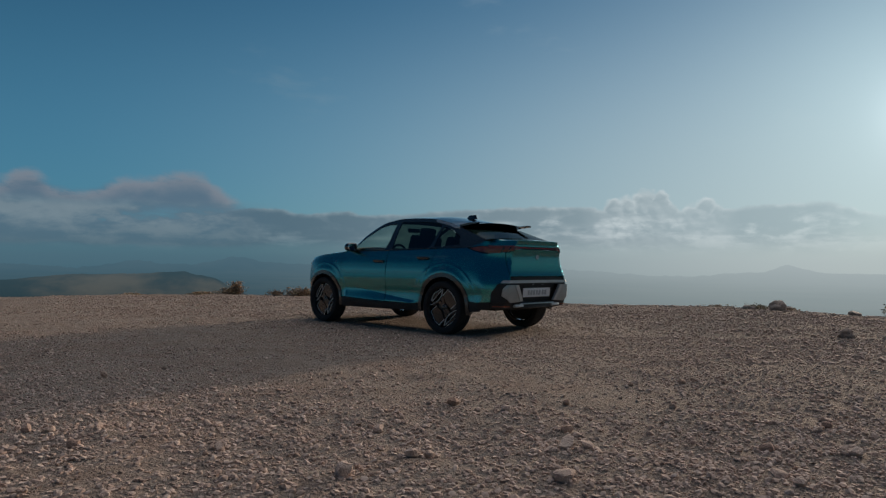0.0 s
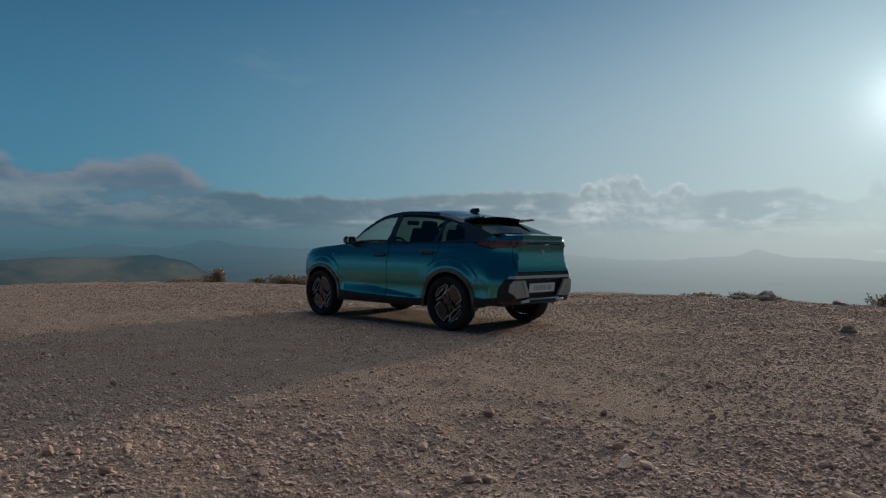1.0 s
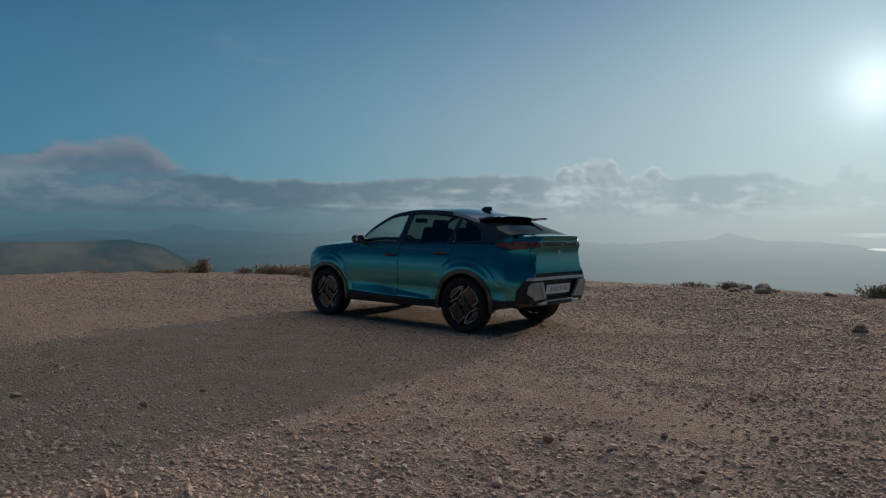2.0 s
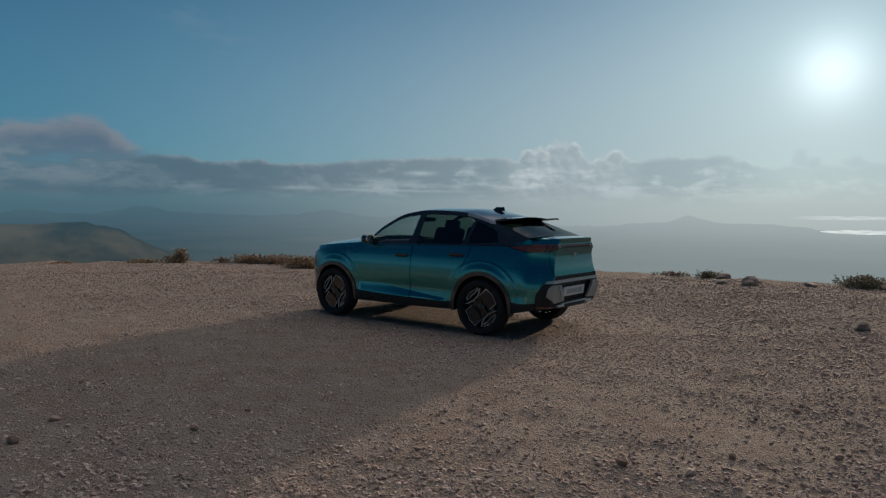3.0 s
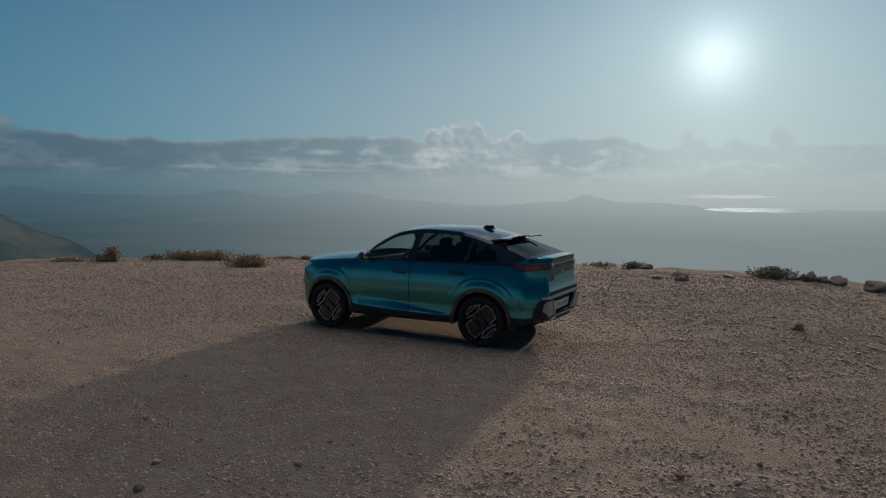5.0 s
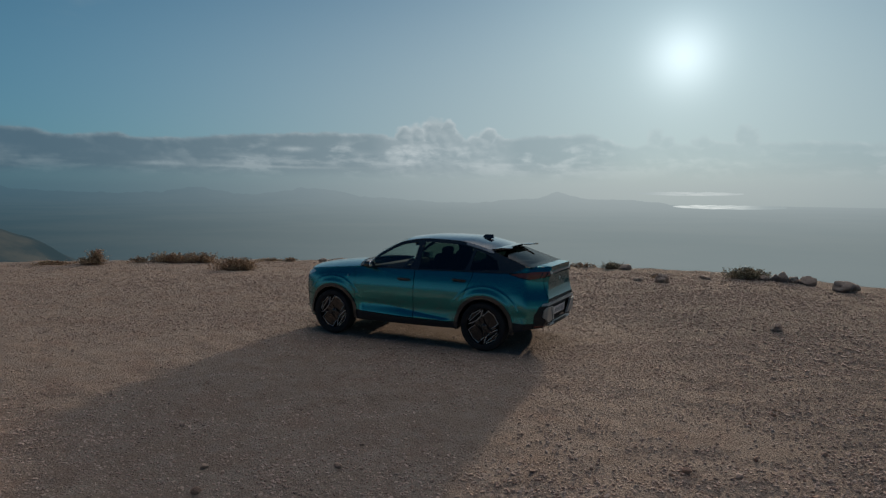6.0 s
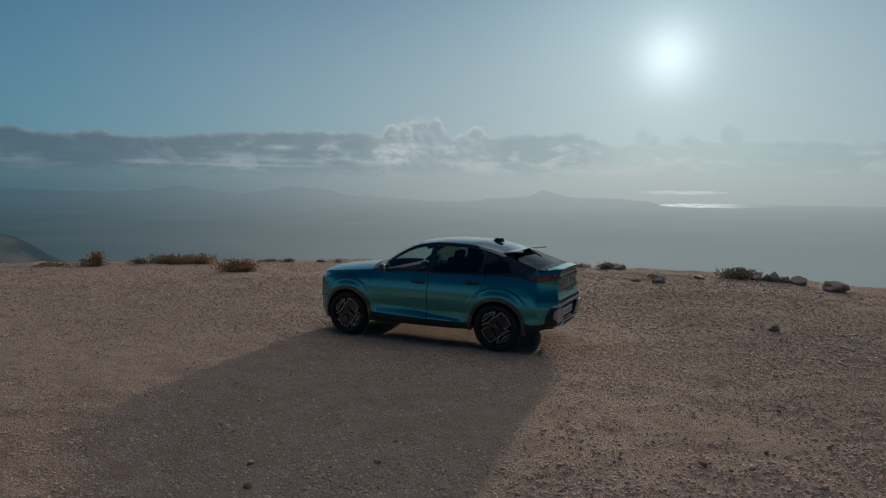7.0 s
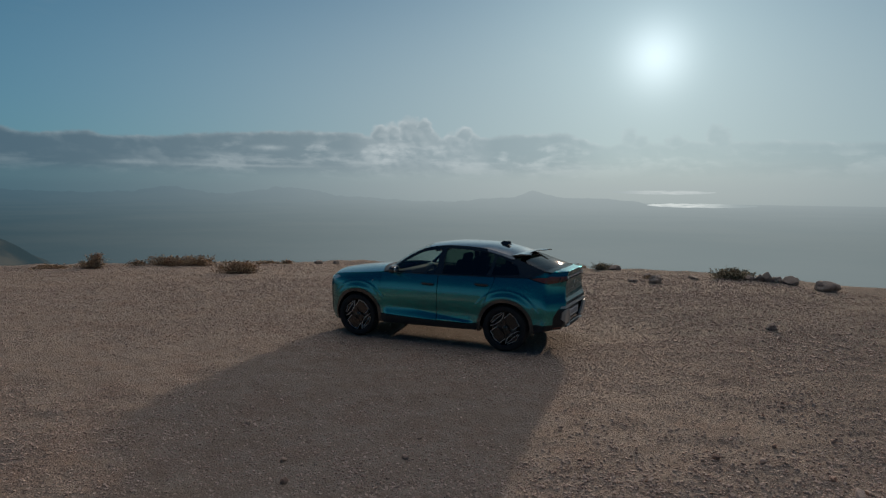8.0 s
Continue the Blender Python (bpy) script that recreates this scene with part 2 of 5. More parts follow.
def stone_material():
    m, t, b = material("pale_stone")
    p = world_place(t)
    isl = t.nodes.new("ShaderNodeNewGeometry").outputs["Random Per Island"]
    rnd = Val(t, isl)
    n = noise_at(t, p, 60.0, 4.0, 0.6)
    c = mix(t, rnd, (0.37, 0.275, 0.225, 1), (0.64, 0.515, 0.435, 1))
    c = mix(t, rnd.step(0.90, 0.97), c, (0.282, 0.221, 0.188, 1))
    c = mix(t, n.step(0.45, 0.75) * 0.4, c, (0.273, 0.201, 0.163, 1))
    t.links.new(c, b.inputs["Base Color"])
    b.inputs["Roughness"].default_value, b.inputs["Specular IOR Level"].default_value = 0.9, 0.2
    bumped(t, b, n, 0.6, 0.006)
    return m


DIRT, STONE = dirt_material(), stone_material()


# ---- ground ----
def value_noise(x, y, seed=0):
    """Smooth noise between 0 and 1 on arrays."""
    xi, yi = np.floor(x).astype(np.int64), np.floor(y).astype(np.int64)
    xf, yf = x - xi, y - yi
    u, v = xf * xf * (3 - 2 * xf), yf * yf * (3 - 2 * yf)

    def h(a, b):
        n = (a * 374761393 + b * 668265263 + seed * 1274126177) & 0x7FFFFFFF
        n = ((n ^ (n >> 13)) * 1103515245 + 12345) & 0x7FFFFFFF
        return ((n ^ (n >> 16)) & 0xFFFF) / 65535.0

    return (h(xi, yi) * (1 - u) + h(xi + 1, yi) * u) * (1 - v) + (h(xi, yi + 1) * (1 - u) + h(xi + 1, yi + 1) * u) * v


def ridged(x, y, octaves=4, seed=0):
    out, amp, tot = 0, 1.0, 0.0
    for k in range(octaves):
        out, tot = out + amp * value_noise(x * 2 ** k + 17 * k, y * 2 ** k - 9 * k, seed + k), tot + amp
        amp *= 0.5
    return out / tot


MID = (-5.0, 6.0)


def ground_height(x, y):
    """The plateau: level by the car, falling gently to a rim in front, running on behind."""
    x, y = np.asarray(x, float), np.asarray(y, float)
    dx, dy = x - MID[0], y - MID[1]
    rho, th = np.hypot(dx, dy), np.degrees(np.arctan2(dx, dy))
    ahead = np.clip((110 - np.abs(th - 15)) / 35, 0, 1)
    left = np.exp(-((th + 16) / 13) ** 2)
    rim = 24.0 + 2.6 * left + (1 - ahead) * 260 + 1.6 * (value_noise(th * 0.12 + 50, th * 0 + 3, 5) - 0.5) + 0.8 * (value_noise(th * 0.5 + 50, th * 0 + 9, 6) - 0.5)
    z = -(0.05 - 0.008 * left) * np.maximum(0, np.sqrt((np.maximum(rho - 11.5, 0)) ** 2 + 0.5) - 0.7) * ahead
    z = z + 0.16 * np.exp(-((x - 7.8) ** 2 + (y - 15.6) ** 2) / 14)
    calm = np.clip((np.hypot(x + 0.3, y - 10.6) - 2.2) / 3, 0.05, 1)
    rough = np.clip((rho - 9) / 8, 0.15, 1) * calm
    z = z + 0.10 * rough * (ridged(x * 0.35, y * 0.35, 3, 11) - 0.5) + 0.035 * calm * (ridged(x * 1.7, y * 1.7, 3, 21) - 0.5)
    z = z + 0.16 * np.clip((rho - 17) / 4, 0, 1) * ahead * (ridged(x * 0.9, y * 0.9, 2, 31) - 0.5)
    near = np.clip((28 - rho) / 8, 0, 1) * np.clip((np.hypot(x + 0.3, y - 10.6) - 1.7) / 1.6, 0.3, 1)
    for k, (f, h) in enumerate(((2.3, 0.016), (5.7, 0.008), (10.3, 0.007))):
        z = z + near * h * 1.7 * (value_noise(x * f + y * 0.37 * f, y * f - x * 0.41 * f, 51 + k) - 0.5)
    over = np.maximum(rho - rim, 0)
    return z - np.minimum(0.75 * over ** 1.15, 75)


def build_ground():
    ang = np.radians(np.concatenate((np.linspace(-82, 82, 640), np.linspace(82, 278, 100)[1:-1])))
    rad = np.concatenate(([0.0], np.geomspace(0.4, 2.0, 24), np.linspace(2.06, 16, 210), np.linspace(16.12, 32, 120), np.linspace(32.5, 46, 28), np.geomspace(50, 3500, 50)))
    cx, cy = -1.5, 3.0
    r, a = np.meshgrid(rad[1:], ang, indexing="ij")
    x, y = cx + r * np.sin(a), cy + r * np.cos(a)
    z = ground_height(x, y)
    co = np.concatenate(([[cx, cy, float(ground_height(cx, cy))]], np.stack([x, y, z], -1).reshape(-1, 3)))
    n, m = len(ang), len(rad) - 1
    faces = [(0, 1 + (j + 1) % n, 1 + j) for j in range(n)]
    for i in range(m - 1):
        o, q = 1 + i * n, 1 + (i + 1) * n
        faces += [(o + j, o + (j + 1) % n, q + (j + 1) % n, q + j) for j in range(n)]
    me = bpy.data.meshes.new("ground")
    me.from_pydata(co.tolist(), [], faces)
    me.flip_normals()
    me.shade_smooth()
    me.materials.append(DIRT)
    return tagged(new("ground", me), "pinkish brown stony dirt plateau strewn with gravel", "ground", kind="structure")


ground = build_ground()


# ---- car materials ----
def plain(name, colour, rough, metal=0.0, coat=0.0, grain=0.0, grain_scale=200.0, spec=0.5):
    m, t, b = material(name)
    n = noise_at(t, coords(t), 7.0, 3.0, 0.6)
    dust = noise_at(t, coords(t), 90.0, 4.0, 0.7)
    c = mix(t, n.step(0.35, 0.75) * 0.35, (*colour, 1.0), (*(min(1.0, v * 1.35 + 0.004) for v in colour), 1.0))
    t.links.new(c, b.inputs["Base Color"])
    link_in(t, b.inputs["Roughness"], (dust - 0.5) * 0.08 + rough)
    b.inputs["Metallic"].default_value, b.inputs["Coat Weight"].default_value = metal, coat
    b.inputs["Coat Roughness"].default_value, b.inputs["Specular IOR Level"].default_value = 0.04, spec
    if grain:
        bumped(t, b, noise_at(t, coords(t), grain_scale, 3.0), grain, 0.002)
    return m


def paint_material():
    m, t, b = material("teal_metallic_paint")
    p = coords(t)
    flake = noise_at(t, p, 900.0, 1.0)
    dirt = noise_at(t, p, 5.0, 5.0, 0.65)
    c = mix(t, flake.step(0.3, 0.7), (0.0011, 0.198, 0.212, 1), (0.0020, 0.304, 0.318, 1))
    c = mix(t, dirt.step(0.45, 0.9) * 0.08, c, (0.16, 0.12, 0.09, 1))
    t.links.new(c, b.inputs["Base Color"])
    b.inputs["Metallic"].default_value = 0.92
    link_in(t, b.inputs["Roughness"], dirt * 0.10 + 0.20)
    b.inputs["Coat Weight"].default_value, b.inputs["Coat Roughness"].default_value = 1.0, 0.02
    b.inputs["Coat IOR"].default_value = 1.78
    b.inputs["Specular Tint"].default_value = (0.05, 0.30, 0.36, 1)
    return m


def pane_material(name, tint, gloss, rough=0.02, slant=0.55):
    """A thin pane: tinted and clear, with the mirror image that glass has at a slant."""
    m = bpy.data.materials.new(name)
    m.use_nodes = True
    t = m.node_tree
    t.nodes.clear()
    out, mx = t.nodes.new("ShaderNodeOutputMaterial"), t.nodes.new("ShaderNodeMixShader")
    clear, shine, lw = t.nodes.new("ShaderNodeBsdfTransparent"), t.nodes.new("ShaderNodeBsdfGlossy"), t.nodes.new("ShaderNodeLayerWeight")
    clear.inputs[0].default_value = (*tint, 1)
    shine.inputs["Roughness"].default_value = rough
    lw.inputs["Blend"].default_value = 0.5
    amount = Val(t, lw.outputs["Facing"]) ** 4.0 * slant + gloss
    t.links.new(amount.socket, mx.inputs[0])
    t.links.new(clear.outputs[0], mx.inputs[1])
    t.links.new(shine.outputs[0], mx.inputs[2])
    t.links.new(mx.outputs[0], out.inputs[0])
    return m


PAINT = paint_material()
GLOSS_BLACK = plain("gloss_black", (0.018, 0.023, 0.026), 0.12, coat=0.9, spec=0.5)
PLASTIC = plain("charcoal_plastic", (0.028, 0.029, 0.031), 0.55, grain=0.25, spec=0.28)
SATIN = plain("satin_grey", (0.36, 0.41, 0.43), 0.30, metal=0.5, coat=0.5)
LIP = plain("satin_metal_lip", (0.46, 0.49, 0.50), 0.45, metal=0.35)
RUBBER = plain("tyre_rubber", (0.030, 0.029, 0.029), 0.8, grain=0.3, spec=0.25)
ALLOY = plain("bright_cut_alloy", (0.75, 0.75, 0.75), 0.4, metal=0.4)
RIM_DARK = plain("dark_rim", (0.032, 0.030, 0.030), 0.20, metal=0.6, coat=0.8)
DISC = plain("brake_steel", (0.20, 0.19, 0.18), 0.4, metal=0.9)
LAMP_RED = plain("red_lamp_lens", (0.17, 0.055, 0.040), 0.14, coat=0.8)
STRIP_RED = plain("red_light_strip", (0.34, 0.022, 0.016), 0.15, coat=0.6)
LAMP_CLEAR = plain("lamp_lens", (0.45, 0.50, 0.52), 0.08, metal=0.3, coat=1.0)
PLATE = plain("plate_white", (0.80, 0.84, 0.87), 0.35, coat=0.4)
PLATE_INK = plain("plate_ink", (0.42, 0.46, 0.49), 0.5)
MIRROR = plain("mirror_glass", (0.85, 0.87, 0.88), 0.02, metal=1.0)
TRIM_CLOTH = plain("dark_upholstery", (0.045, 0.046, 0.050), 0.85, grain=0.4)
UNDER = plain("underbody", (0.028, 0.027, 0.026), 0.8)
SIDE_GLASS = pane_material("side_glass", (0.62, 0.75, 0.69), 0.13)
TINT_GLASS = pane_material("tinted_glass", (0.13, 0.19, 0.155), 0.075)
SCREEN_GLASS = pane_material("screen_glass", (0.80, 0.85, 0.83), 0.05)
REAR_GLASS = pane_material("rear_screen_glass", (0.10, 0.12, 0.12), 0.04, 0.05, 0.35)
QUARTER_GLASS = pane_material("quarter_glass", (0.08, 0.11, 0.095), 0.075)
ARCH = plain("semi_gloss_charcoal", (0.022, 0.021, 0.021), 0.24, spec=0.8, coat=0.6)
ROOF_BLACK = plain("gloss_black_roof", (0.010, 0.012, 0.014), 0.12, coat=0.7, spec=0.5)


# ---- far distance ----
def curve(*pts):
    """A smooth, overshoot-free line through (x, y) points."""
    xs, ys = np.array([p[0] for p in pts], float), np.array([p[1] for p in pts], float)
    if xs[0] > xs[-1]:
        xs, ys = xs[::-1], ys[::-1]
    d = np.diff(ys) / np.diff(xs)
    m = np.concatenate(([d[0]], np.where(d[:-1] * d[1:] > 0, 2 * d[:-1] * d[1:] / (d[:-1] + d[1:] + 1e-12), 0.0), [d[-1]]))

    def f(x):
        x = min(max(x, xs[0]), xs[-1])
        i = min(int(np.searchsorted(xs, x, "right")) - 1, len(xs) - 2)
        h = xs[i + 1] - xs[i]
        t = (x - xs[i]) / h
        return float((1 + 2 * t) * (1 - t) ** 2 * ys[i] + t * (1 - t) ** 2 * h * m[i] + t * t * (3 - 2 * t) * ys[i + 1] + t * t * (t - 1) * h * m[i + 1])

    return f


def painted_haze_material(name, dark, pale, fog_near, fog_far, d_near, d_far, grain=0.004, dip=0.7):
    """Far land with painted haze: its own colour, mixed with distance into the air's colour and emitted."""
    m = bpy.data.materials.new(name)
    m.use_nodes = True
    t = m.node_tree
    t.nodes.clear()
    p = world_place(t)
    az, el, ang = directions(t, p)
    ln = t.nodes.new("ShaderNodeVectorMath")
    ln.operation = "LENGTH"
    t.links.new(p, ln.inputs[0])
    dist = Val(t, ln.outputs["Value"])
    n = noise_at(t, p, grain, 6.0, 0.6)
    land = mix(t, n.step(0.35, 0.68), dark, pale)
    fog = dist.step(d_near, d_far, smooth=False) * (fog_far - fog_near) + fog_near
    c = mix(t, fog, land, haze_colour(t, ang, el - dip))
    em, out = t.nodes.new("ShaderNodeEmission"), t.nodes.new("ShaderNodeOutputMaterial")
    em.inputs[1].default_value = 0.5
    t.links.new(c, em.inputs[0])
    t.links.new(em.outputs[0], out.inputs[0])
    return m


def valley_mesh():
    az = np.radians(np.linspace(-95, 140, 236))
    rad = np.geomspace(140, 4900, 40)
    r, a = np.meshgrid(rad, az, indexing="ij")
    x, y = r * np.sin(a), r * np.cos(a)
    z = -62 + 10 * (ridged(x * 0.004, y * 0.004, 4, 61) - 0.5) * np.clip(1.3 - r / 3800, 0, 1)
    n = len(az)
    faces = [(i * n + j, i * n + j + 1, (i + 1) * n + j + 1, (i + 1) * n + j) for i in range(len(rad) - 1) for j in range(n - 1)]
    me = bpy.data.meshes.new("valley")
    me.from_pydata(np.stack([x, y, z], -1).reshape(-1, 3).tolist(), [], faces)
    me.shade_smooth()
    return me


def ridge_mesh(line, dist, foot, width, seed, rough):
    """A range of hills: its crest's elevation by azimuth, at a distance."""
    f = curve(*line)
    a0, a1 = line[0][0], line[-1][0]
    cols = int((a1 - a0) * 7)
    prof = ((-1.0, 0.0), (-0.7, 0.16), (-0.45, 0.42), (-0.22, 0.75), (-0.07, 0.96), (0.0, 1.0), (0.25, 0.8), (0.6, 0.4), (1.0, 0.0))
    co = []
    for i in range(cols + 1):
        az = a0 + (a1 - a0) * i / cols
        crest = 1.5 + dist * math.tan(radians(f(az))) + dist * 0.0012 * rough * (float(ridged(np.array(az * 1.3), np.array(seed * 1.0), 4, seed)) - 0.5)
        end = min(1.0, (az - a0) / 2 + 0.02, (a1 - az) / 2 + 0.02)
        for k, h in prof:
            spur = 1 + 0.30 * (float(ridged(np.array(az * 0.9 + 40), np.array(k * 1.5 + seed), 3, seed + 3)) - 0.5) * (1 - abs(k)) * (k != 0)
            d = dist + k * width * spur
            co.append((d * math.sin(radians(az)), d * math.cos(radians(az)), foot + (crest - foot) * h * end))
    m = len(prof)
    faces = [(i * m + j, i * m + j + 1, (i + 1) * m + j + 1, (i + 1) * m + j) for i in range(cols) for j in range(m - 1)]
    me = bpy.data.meshes.new("hills")
    me.from_pydata(co, [], faces)
    me.shade_smooth()
    return me


def distant(name, me, mat, label):
    me.materials.append(mat)
    ob = tagged(new(name, me), label, "backdrop", kind="structure")
    ob.visible_shadow = False
    return ob


distant("valley", valley_mesh(), painted_haze_material("valley_painted_haze", srgb(58, 80, 88), srgb(86, 98, 101), 0.74, 0.88, 300, 4700, dip=0.55), "wide valley plain far below the plateau, haze painted on")
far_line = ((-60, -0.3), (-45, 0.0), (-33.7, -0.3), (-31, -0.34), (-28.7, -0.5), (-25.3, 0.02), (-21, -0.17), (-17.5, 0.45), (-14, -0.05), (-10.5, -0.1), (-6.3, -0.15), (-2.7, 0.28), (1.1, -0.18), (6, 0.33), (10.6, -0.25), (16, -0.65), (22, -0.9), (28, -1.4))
distant("far_hills", ridge_mesh(far_line, 4300, -64, 420, 3, 5.0), painted_haze_material("far_hill_painted_haze", srgb(58, 80, 90), srgb(84, 98, 103), 0.74, 0.88, 300, 4700, 0.003, dip=0.55), "blue mountain range on the horizon, haze painted on")
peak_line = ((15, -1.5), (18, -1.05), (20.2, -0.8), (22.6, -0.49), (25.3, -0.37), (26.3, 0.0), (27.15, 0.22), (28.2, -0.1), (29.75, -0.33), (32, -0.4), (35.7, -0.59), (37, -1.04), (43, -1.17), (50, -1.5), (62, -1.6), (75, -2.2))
distant("peaked_hills", ridge_mesh(peak_line, 3300, -64, 380, 7, 3.0), painted_haze_material("peak_painted_haze", srgb(62, 82, 90), srgb(86, 98, 102), 0.74, 0.88, 300, 4700, 0.003, dip=0.55), "grey hills with one pointed peak, haze painted on")
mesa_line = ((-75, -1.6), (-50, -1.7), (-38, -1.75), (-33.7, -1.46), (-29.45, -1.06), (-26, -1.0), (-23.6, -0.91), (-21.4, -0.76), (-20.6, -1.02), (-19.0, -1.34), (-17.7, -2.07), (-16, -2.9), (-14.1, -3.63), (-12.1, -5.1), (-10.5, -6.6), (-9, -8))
distant("mesa_hill", ridge_mesh(mesa_line, 620, -72, 240, 13, 2.0), painted_haze_material("mesa_painted_haze", srgb(42, 56, 60), srgb(90, 86, 78), 0.30, 0.40, 400, 800, 0.016), "dark flat-topped hill beside the plateau")


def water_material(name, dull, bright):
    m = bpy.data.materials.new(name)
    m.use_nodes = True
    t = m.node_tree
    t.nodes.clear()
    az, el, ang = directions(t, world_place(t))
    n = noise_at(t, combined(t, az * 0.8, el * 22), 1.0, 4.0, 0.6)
    # sun glitter painted round one azimuth, emitted rather than reflected
    painted_gleam = (az - 38.5).op("ABSOLUTE").step(5.0, 1.0) * n.step(0.30, 0.55)
    c = mix(t, painted_gleam, dull, bright)
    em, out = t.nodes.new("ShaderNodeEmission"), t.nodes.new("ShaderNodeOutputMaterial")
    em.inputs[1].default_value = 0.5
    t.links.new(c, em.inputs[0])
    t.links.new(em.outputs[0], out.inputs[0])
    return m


def water_mesh(a0, a1, d, e_low, e_high, seed):
    """A strip of far sea with ragged shores."""
    co, n = [], 60
    for i in range(n + 1):
        az = a0 + (a1 - a0) * i / n
        k = min(1, i / 14, (n - i) / 14)
        for e in (e_low + 0.12 * (1 - k) + 0.012 * math.sin(az * 3 + seed), e_high - 0.10 * (1 - k) + 0.015 * math.sin(az * 5 + seed)):
            co.append((d * math.sin(radians(az)), d * math.cos(radians(az)), 2.0 + d * math.tan(radians(e))))
    me = bpy.data.meshes.new("sea")
    me.from_pydata(co, [], [(2 * i, 2 * i + 2, 2 * i + 3, 2 * i + 1) for i in range(n)])
    return me


SEA = water_material("sea_painted_gleam", srgb(164, 176, 178), srgb(224, 231, 229))
FAR_SEA = water_material("far_sea_painted_gleam", srgb(176, 187, 189), srgb(203, 211, 211))
distant("sea_near", water_mesh(36.3, 44.5, 3050, -1.02, -0.72, 0), SEA, "strip of sea with a painted sun gleam")
distant("sea_far", water_mesh(33.5, 41.5, 4600, 0.02, 0.30, 2), FAR_SEA, "distant strip of sea with a painted sun gleam")


# ---- the car: x forward from the rear axle, y to its left, z up ----
from mathutils.geometry import delaunay_2d_cdt

WHEELBASE, TYRE_R, HUB_Z, ARCH_R = 2.739, 0.365, 0.36, 0.477


def ease(v, a, b):
    t = min(max((v - a) / (b - a), 0.0), 1.0)
    return t * t * (3 - 2 * t)


section = curve((0.18, 0.845), (0.30, 0.885), (0.40, 0.898), (0.55, 0.888), (0.64, 0.900), (0.74, 0.906), (0.84, 0.903), (0.95, 0.890), (1.06, 0.868), (1.18, 0.835), (1.35, 0.78))
belt_z = curve((3.4, 1.10), (2.2, 1.145), (1.2, 1.150), (0.45, 1.166), (-0.1, 1.172), (-0.95, 1.19))
# upper edge of the side: hood edge, windscreen pillar, roof edge, rear screen edge, deck edge
edge_z = curve((3.40, 1.015), (3.25, 1.055), (2.8, 1.102), (2.24, 1.152), (2.16, 1.18), (1.86, 1.405), (1.46, 1.590), (1.05, 1.638), (0.54, 1.618), (0.22, 1.56), (-0.05, 1.482), (-0.30, 1.395), (-0.46, 1.340), (-0.59, 1.294), (-0.62, 1.2845), (-0.95, 1.27))
edge_y = curve((3.40, 0.62), (3.25, 0.735), (2.8, 0.815), (2.24, 0.822), (2.10, 0.780), (1.86, 0.715), (1.46, 0.648), (1.05, 0.622), (0.54, 0.61), (0.22, 0.62), (-0.05, 0.64), (-0.30, 0.665), (-0.62, 0.71), (-0.95, 0.70))
tail_end = curve((0.30, 0.82), (0.38, 0.845), (0.47, 0.885), (0.70, 0.912), (0.75, 0.910), (0.80, 0.908), (0.835, 0.900), (0.88, 0.892), (0.96, 0.884), (1.05, 0.881), (1.12, 0.889), (1.16, 0.90), (1.21, 0.893), (1.29, 0.91))
nose_end = curve((0.2, 1.15), (0.4, 1.225), (0.65, 1.245), (0.9, 1.232), (1.05, 1.185))


def side_y(x, z):
    """Half-width of the body at a height and station."""
    zb = belt_z(x)
    if z > zb and x < 2.2:
        yb = side_y(x, zb - 1e-4)
        k = (z - zb) / max(edge_z(x) - zb, 0.02)
        ey = edge_y(x) * (tail(x, 1.19) / tail(-0.55, 1.19) if x < -0.55 else 1.0)
        return yb + (ey - yb) * k + 0.018 * math.sin(math.pi * min(max(k, 0), 1)) * ease(x, -0.6, 0.2)
    y = section(z)
    # raised lower facet along the doors
    if 0.45 < x < 2.25:
        top = 0.425 + 0.165 * ease(x, 0.3, 2.25)
        y += 0.022 * min(max((top - z) / max(top - 0.40, 0.02), 0), 1) * min(1, max(0, (z - 0.2) / 0.15)) * ease(x, 0.5, 0.75) * ease(x, 2.25, 2.15)
    # swollen arches
    for cx in (0.0, WHEELBASE):
        r = math.hypot(x - cx, z - HUB_Z)
        rim = ease(z, HUB_Z + 0.02, HUB_Z + 0.30)
        y += (0.0045 * ease(r, 0.630, 0.600) + 0.008 * ease(r, 0.58, 0.49)) * (0.25 + 0.75 * rim)
    if x > 2.0:
        k = max(0.0, (z - 0.86) / max(edge_z(x) - 0.86, 0.05))
        y -= max(0.0, section(edge_z(x)) - edge_y(x) / max(nose(x, z), 0.3)) * k ** 4.5 * ease(x, 2.0, 2.3)
    return y * nose(x, z) * tail(x, z)


def nose(x, z):
    t = min(max((x - 2.4) / nose_end(z), 0), 0.9999)
    return (1 - t ** 5) ** (1 / 1.8)


def tail(x, z):
    if x >= 0:
        return 1.0
    t = min(-x / tail_end(z), 0.9999)
    up = ease(z, 0.50, 1.05)
    side = 1 - (0.02 + 0.09 * up) * t ** 1.5
    tc, yc, ye = 0.76 - 0.06 * up, 0.980 - 0.035 * up, 0.715 - 0.125 * up
    cut = yc - (yc - ye) * (t - tc) / (1 - tc)
    k = 0.016
    return -k * math.log(math.exp(-side / k) + math.exp(-cut / k))


def rear_x(y, z):
    """Where the tail stands at a half-width and height."""
    lo, hi = -tail_end(z), 0.0
    if side_y(lo + 1e-4, z) >= abs(y):
        return lo
    for _ in range(26):
        mid = (lo + hi) / 2
        lo, hi = (mid, hi) if side_y(mid, z) < abs(y) else (lo, mid)
    return (lo + hi) / 2


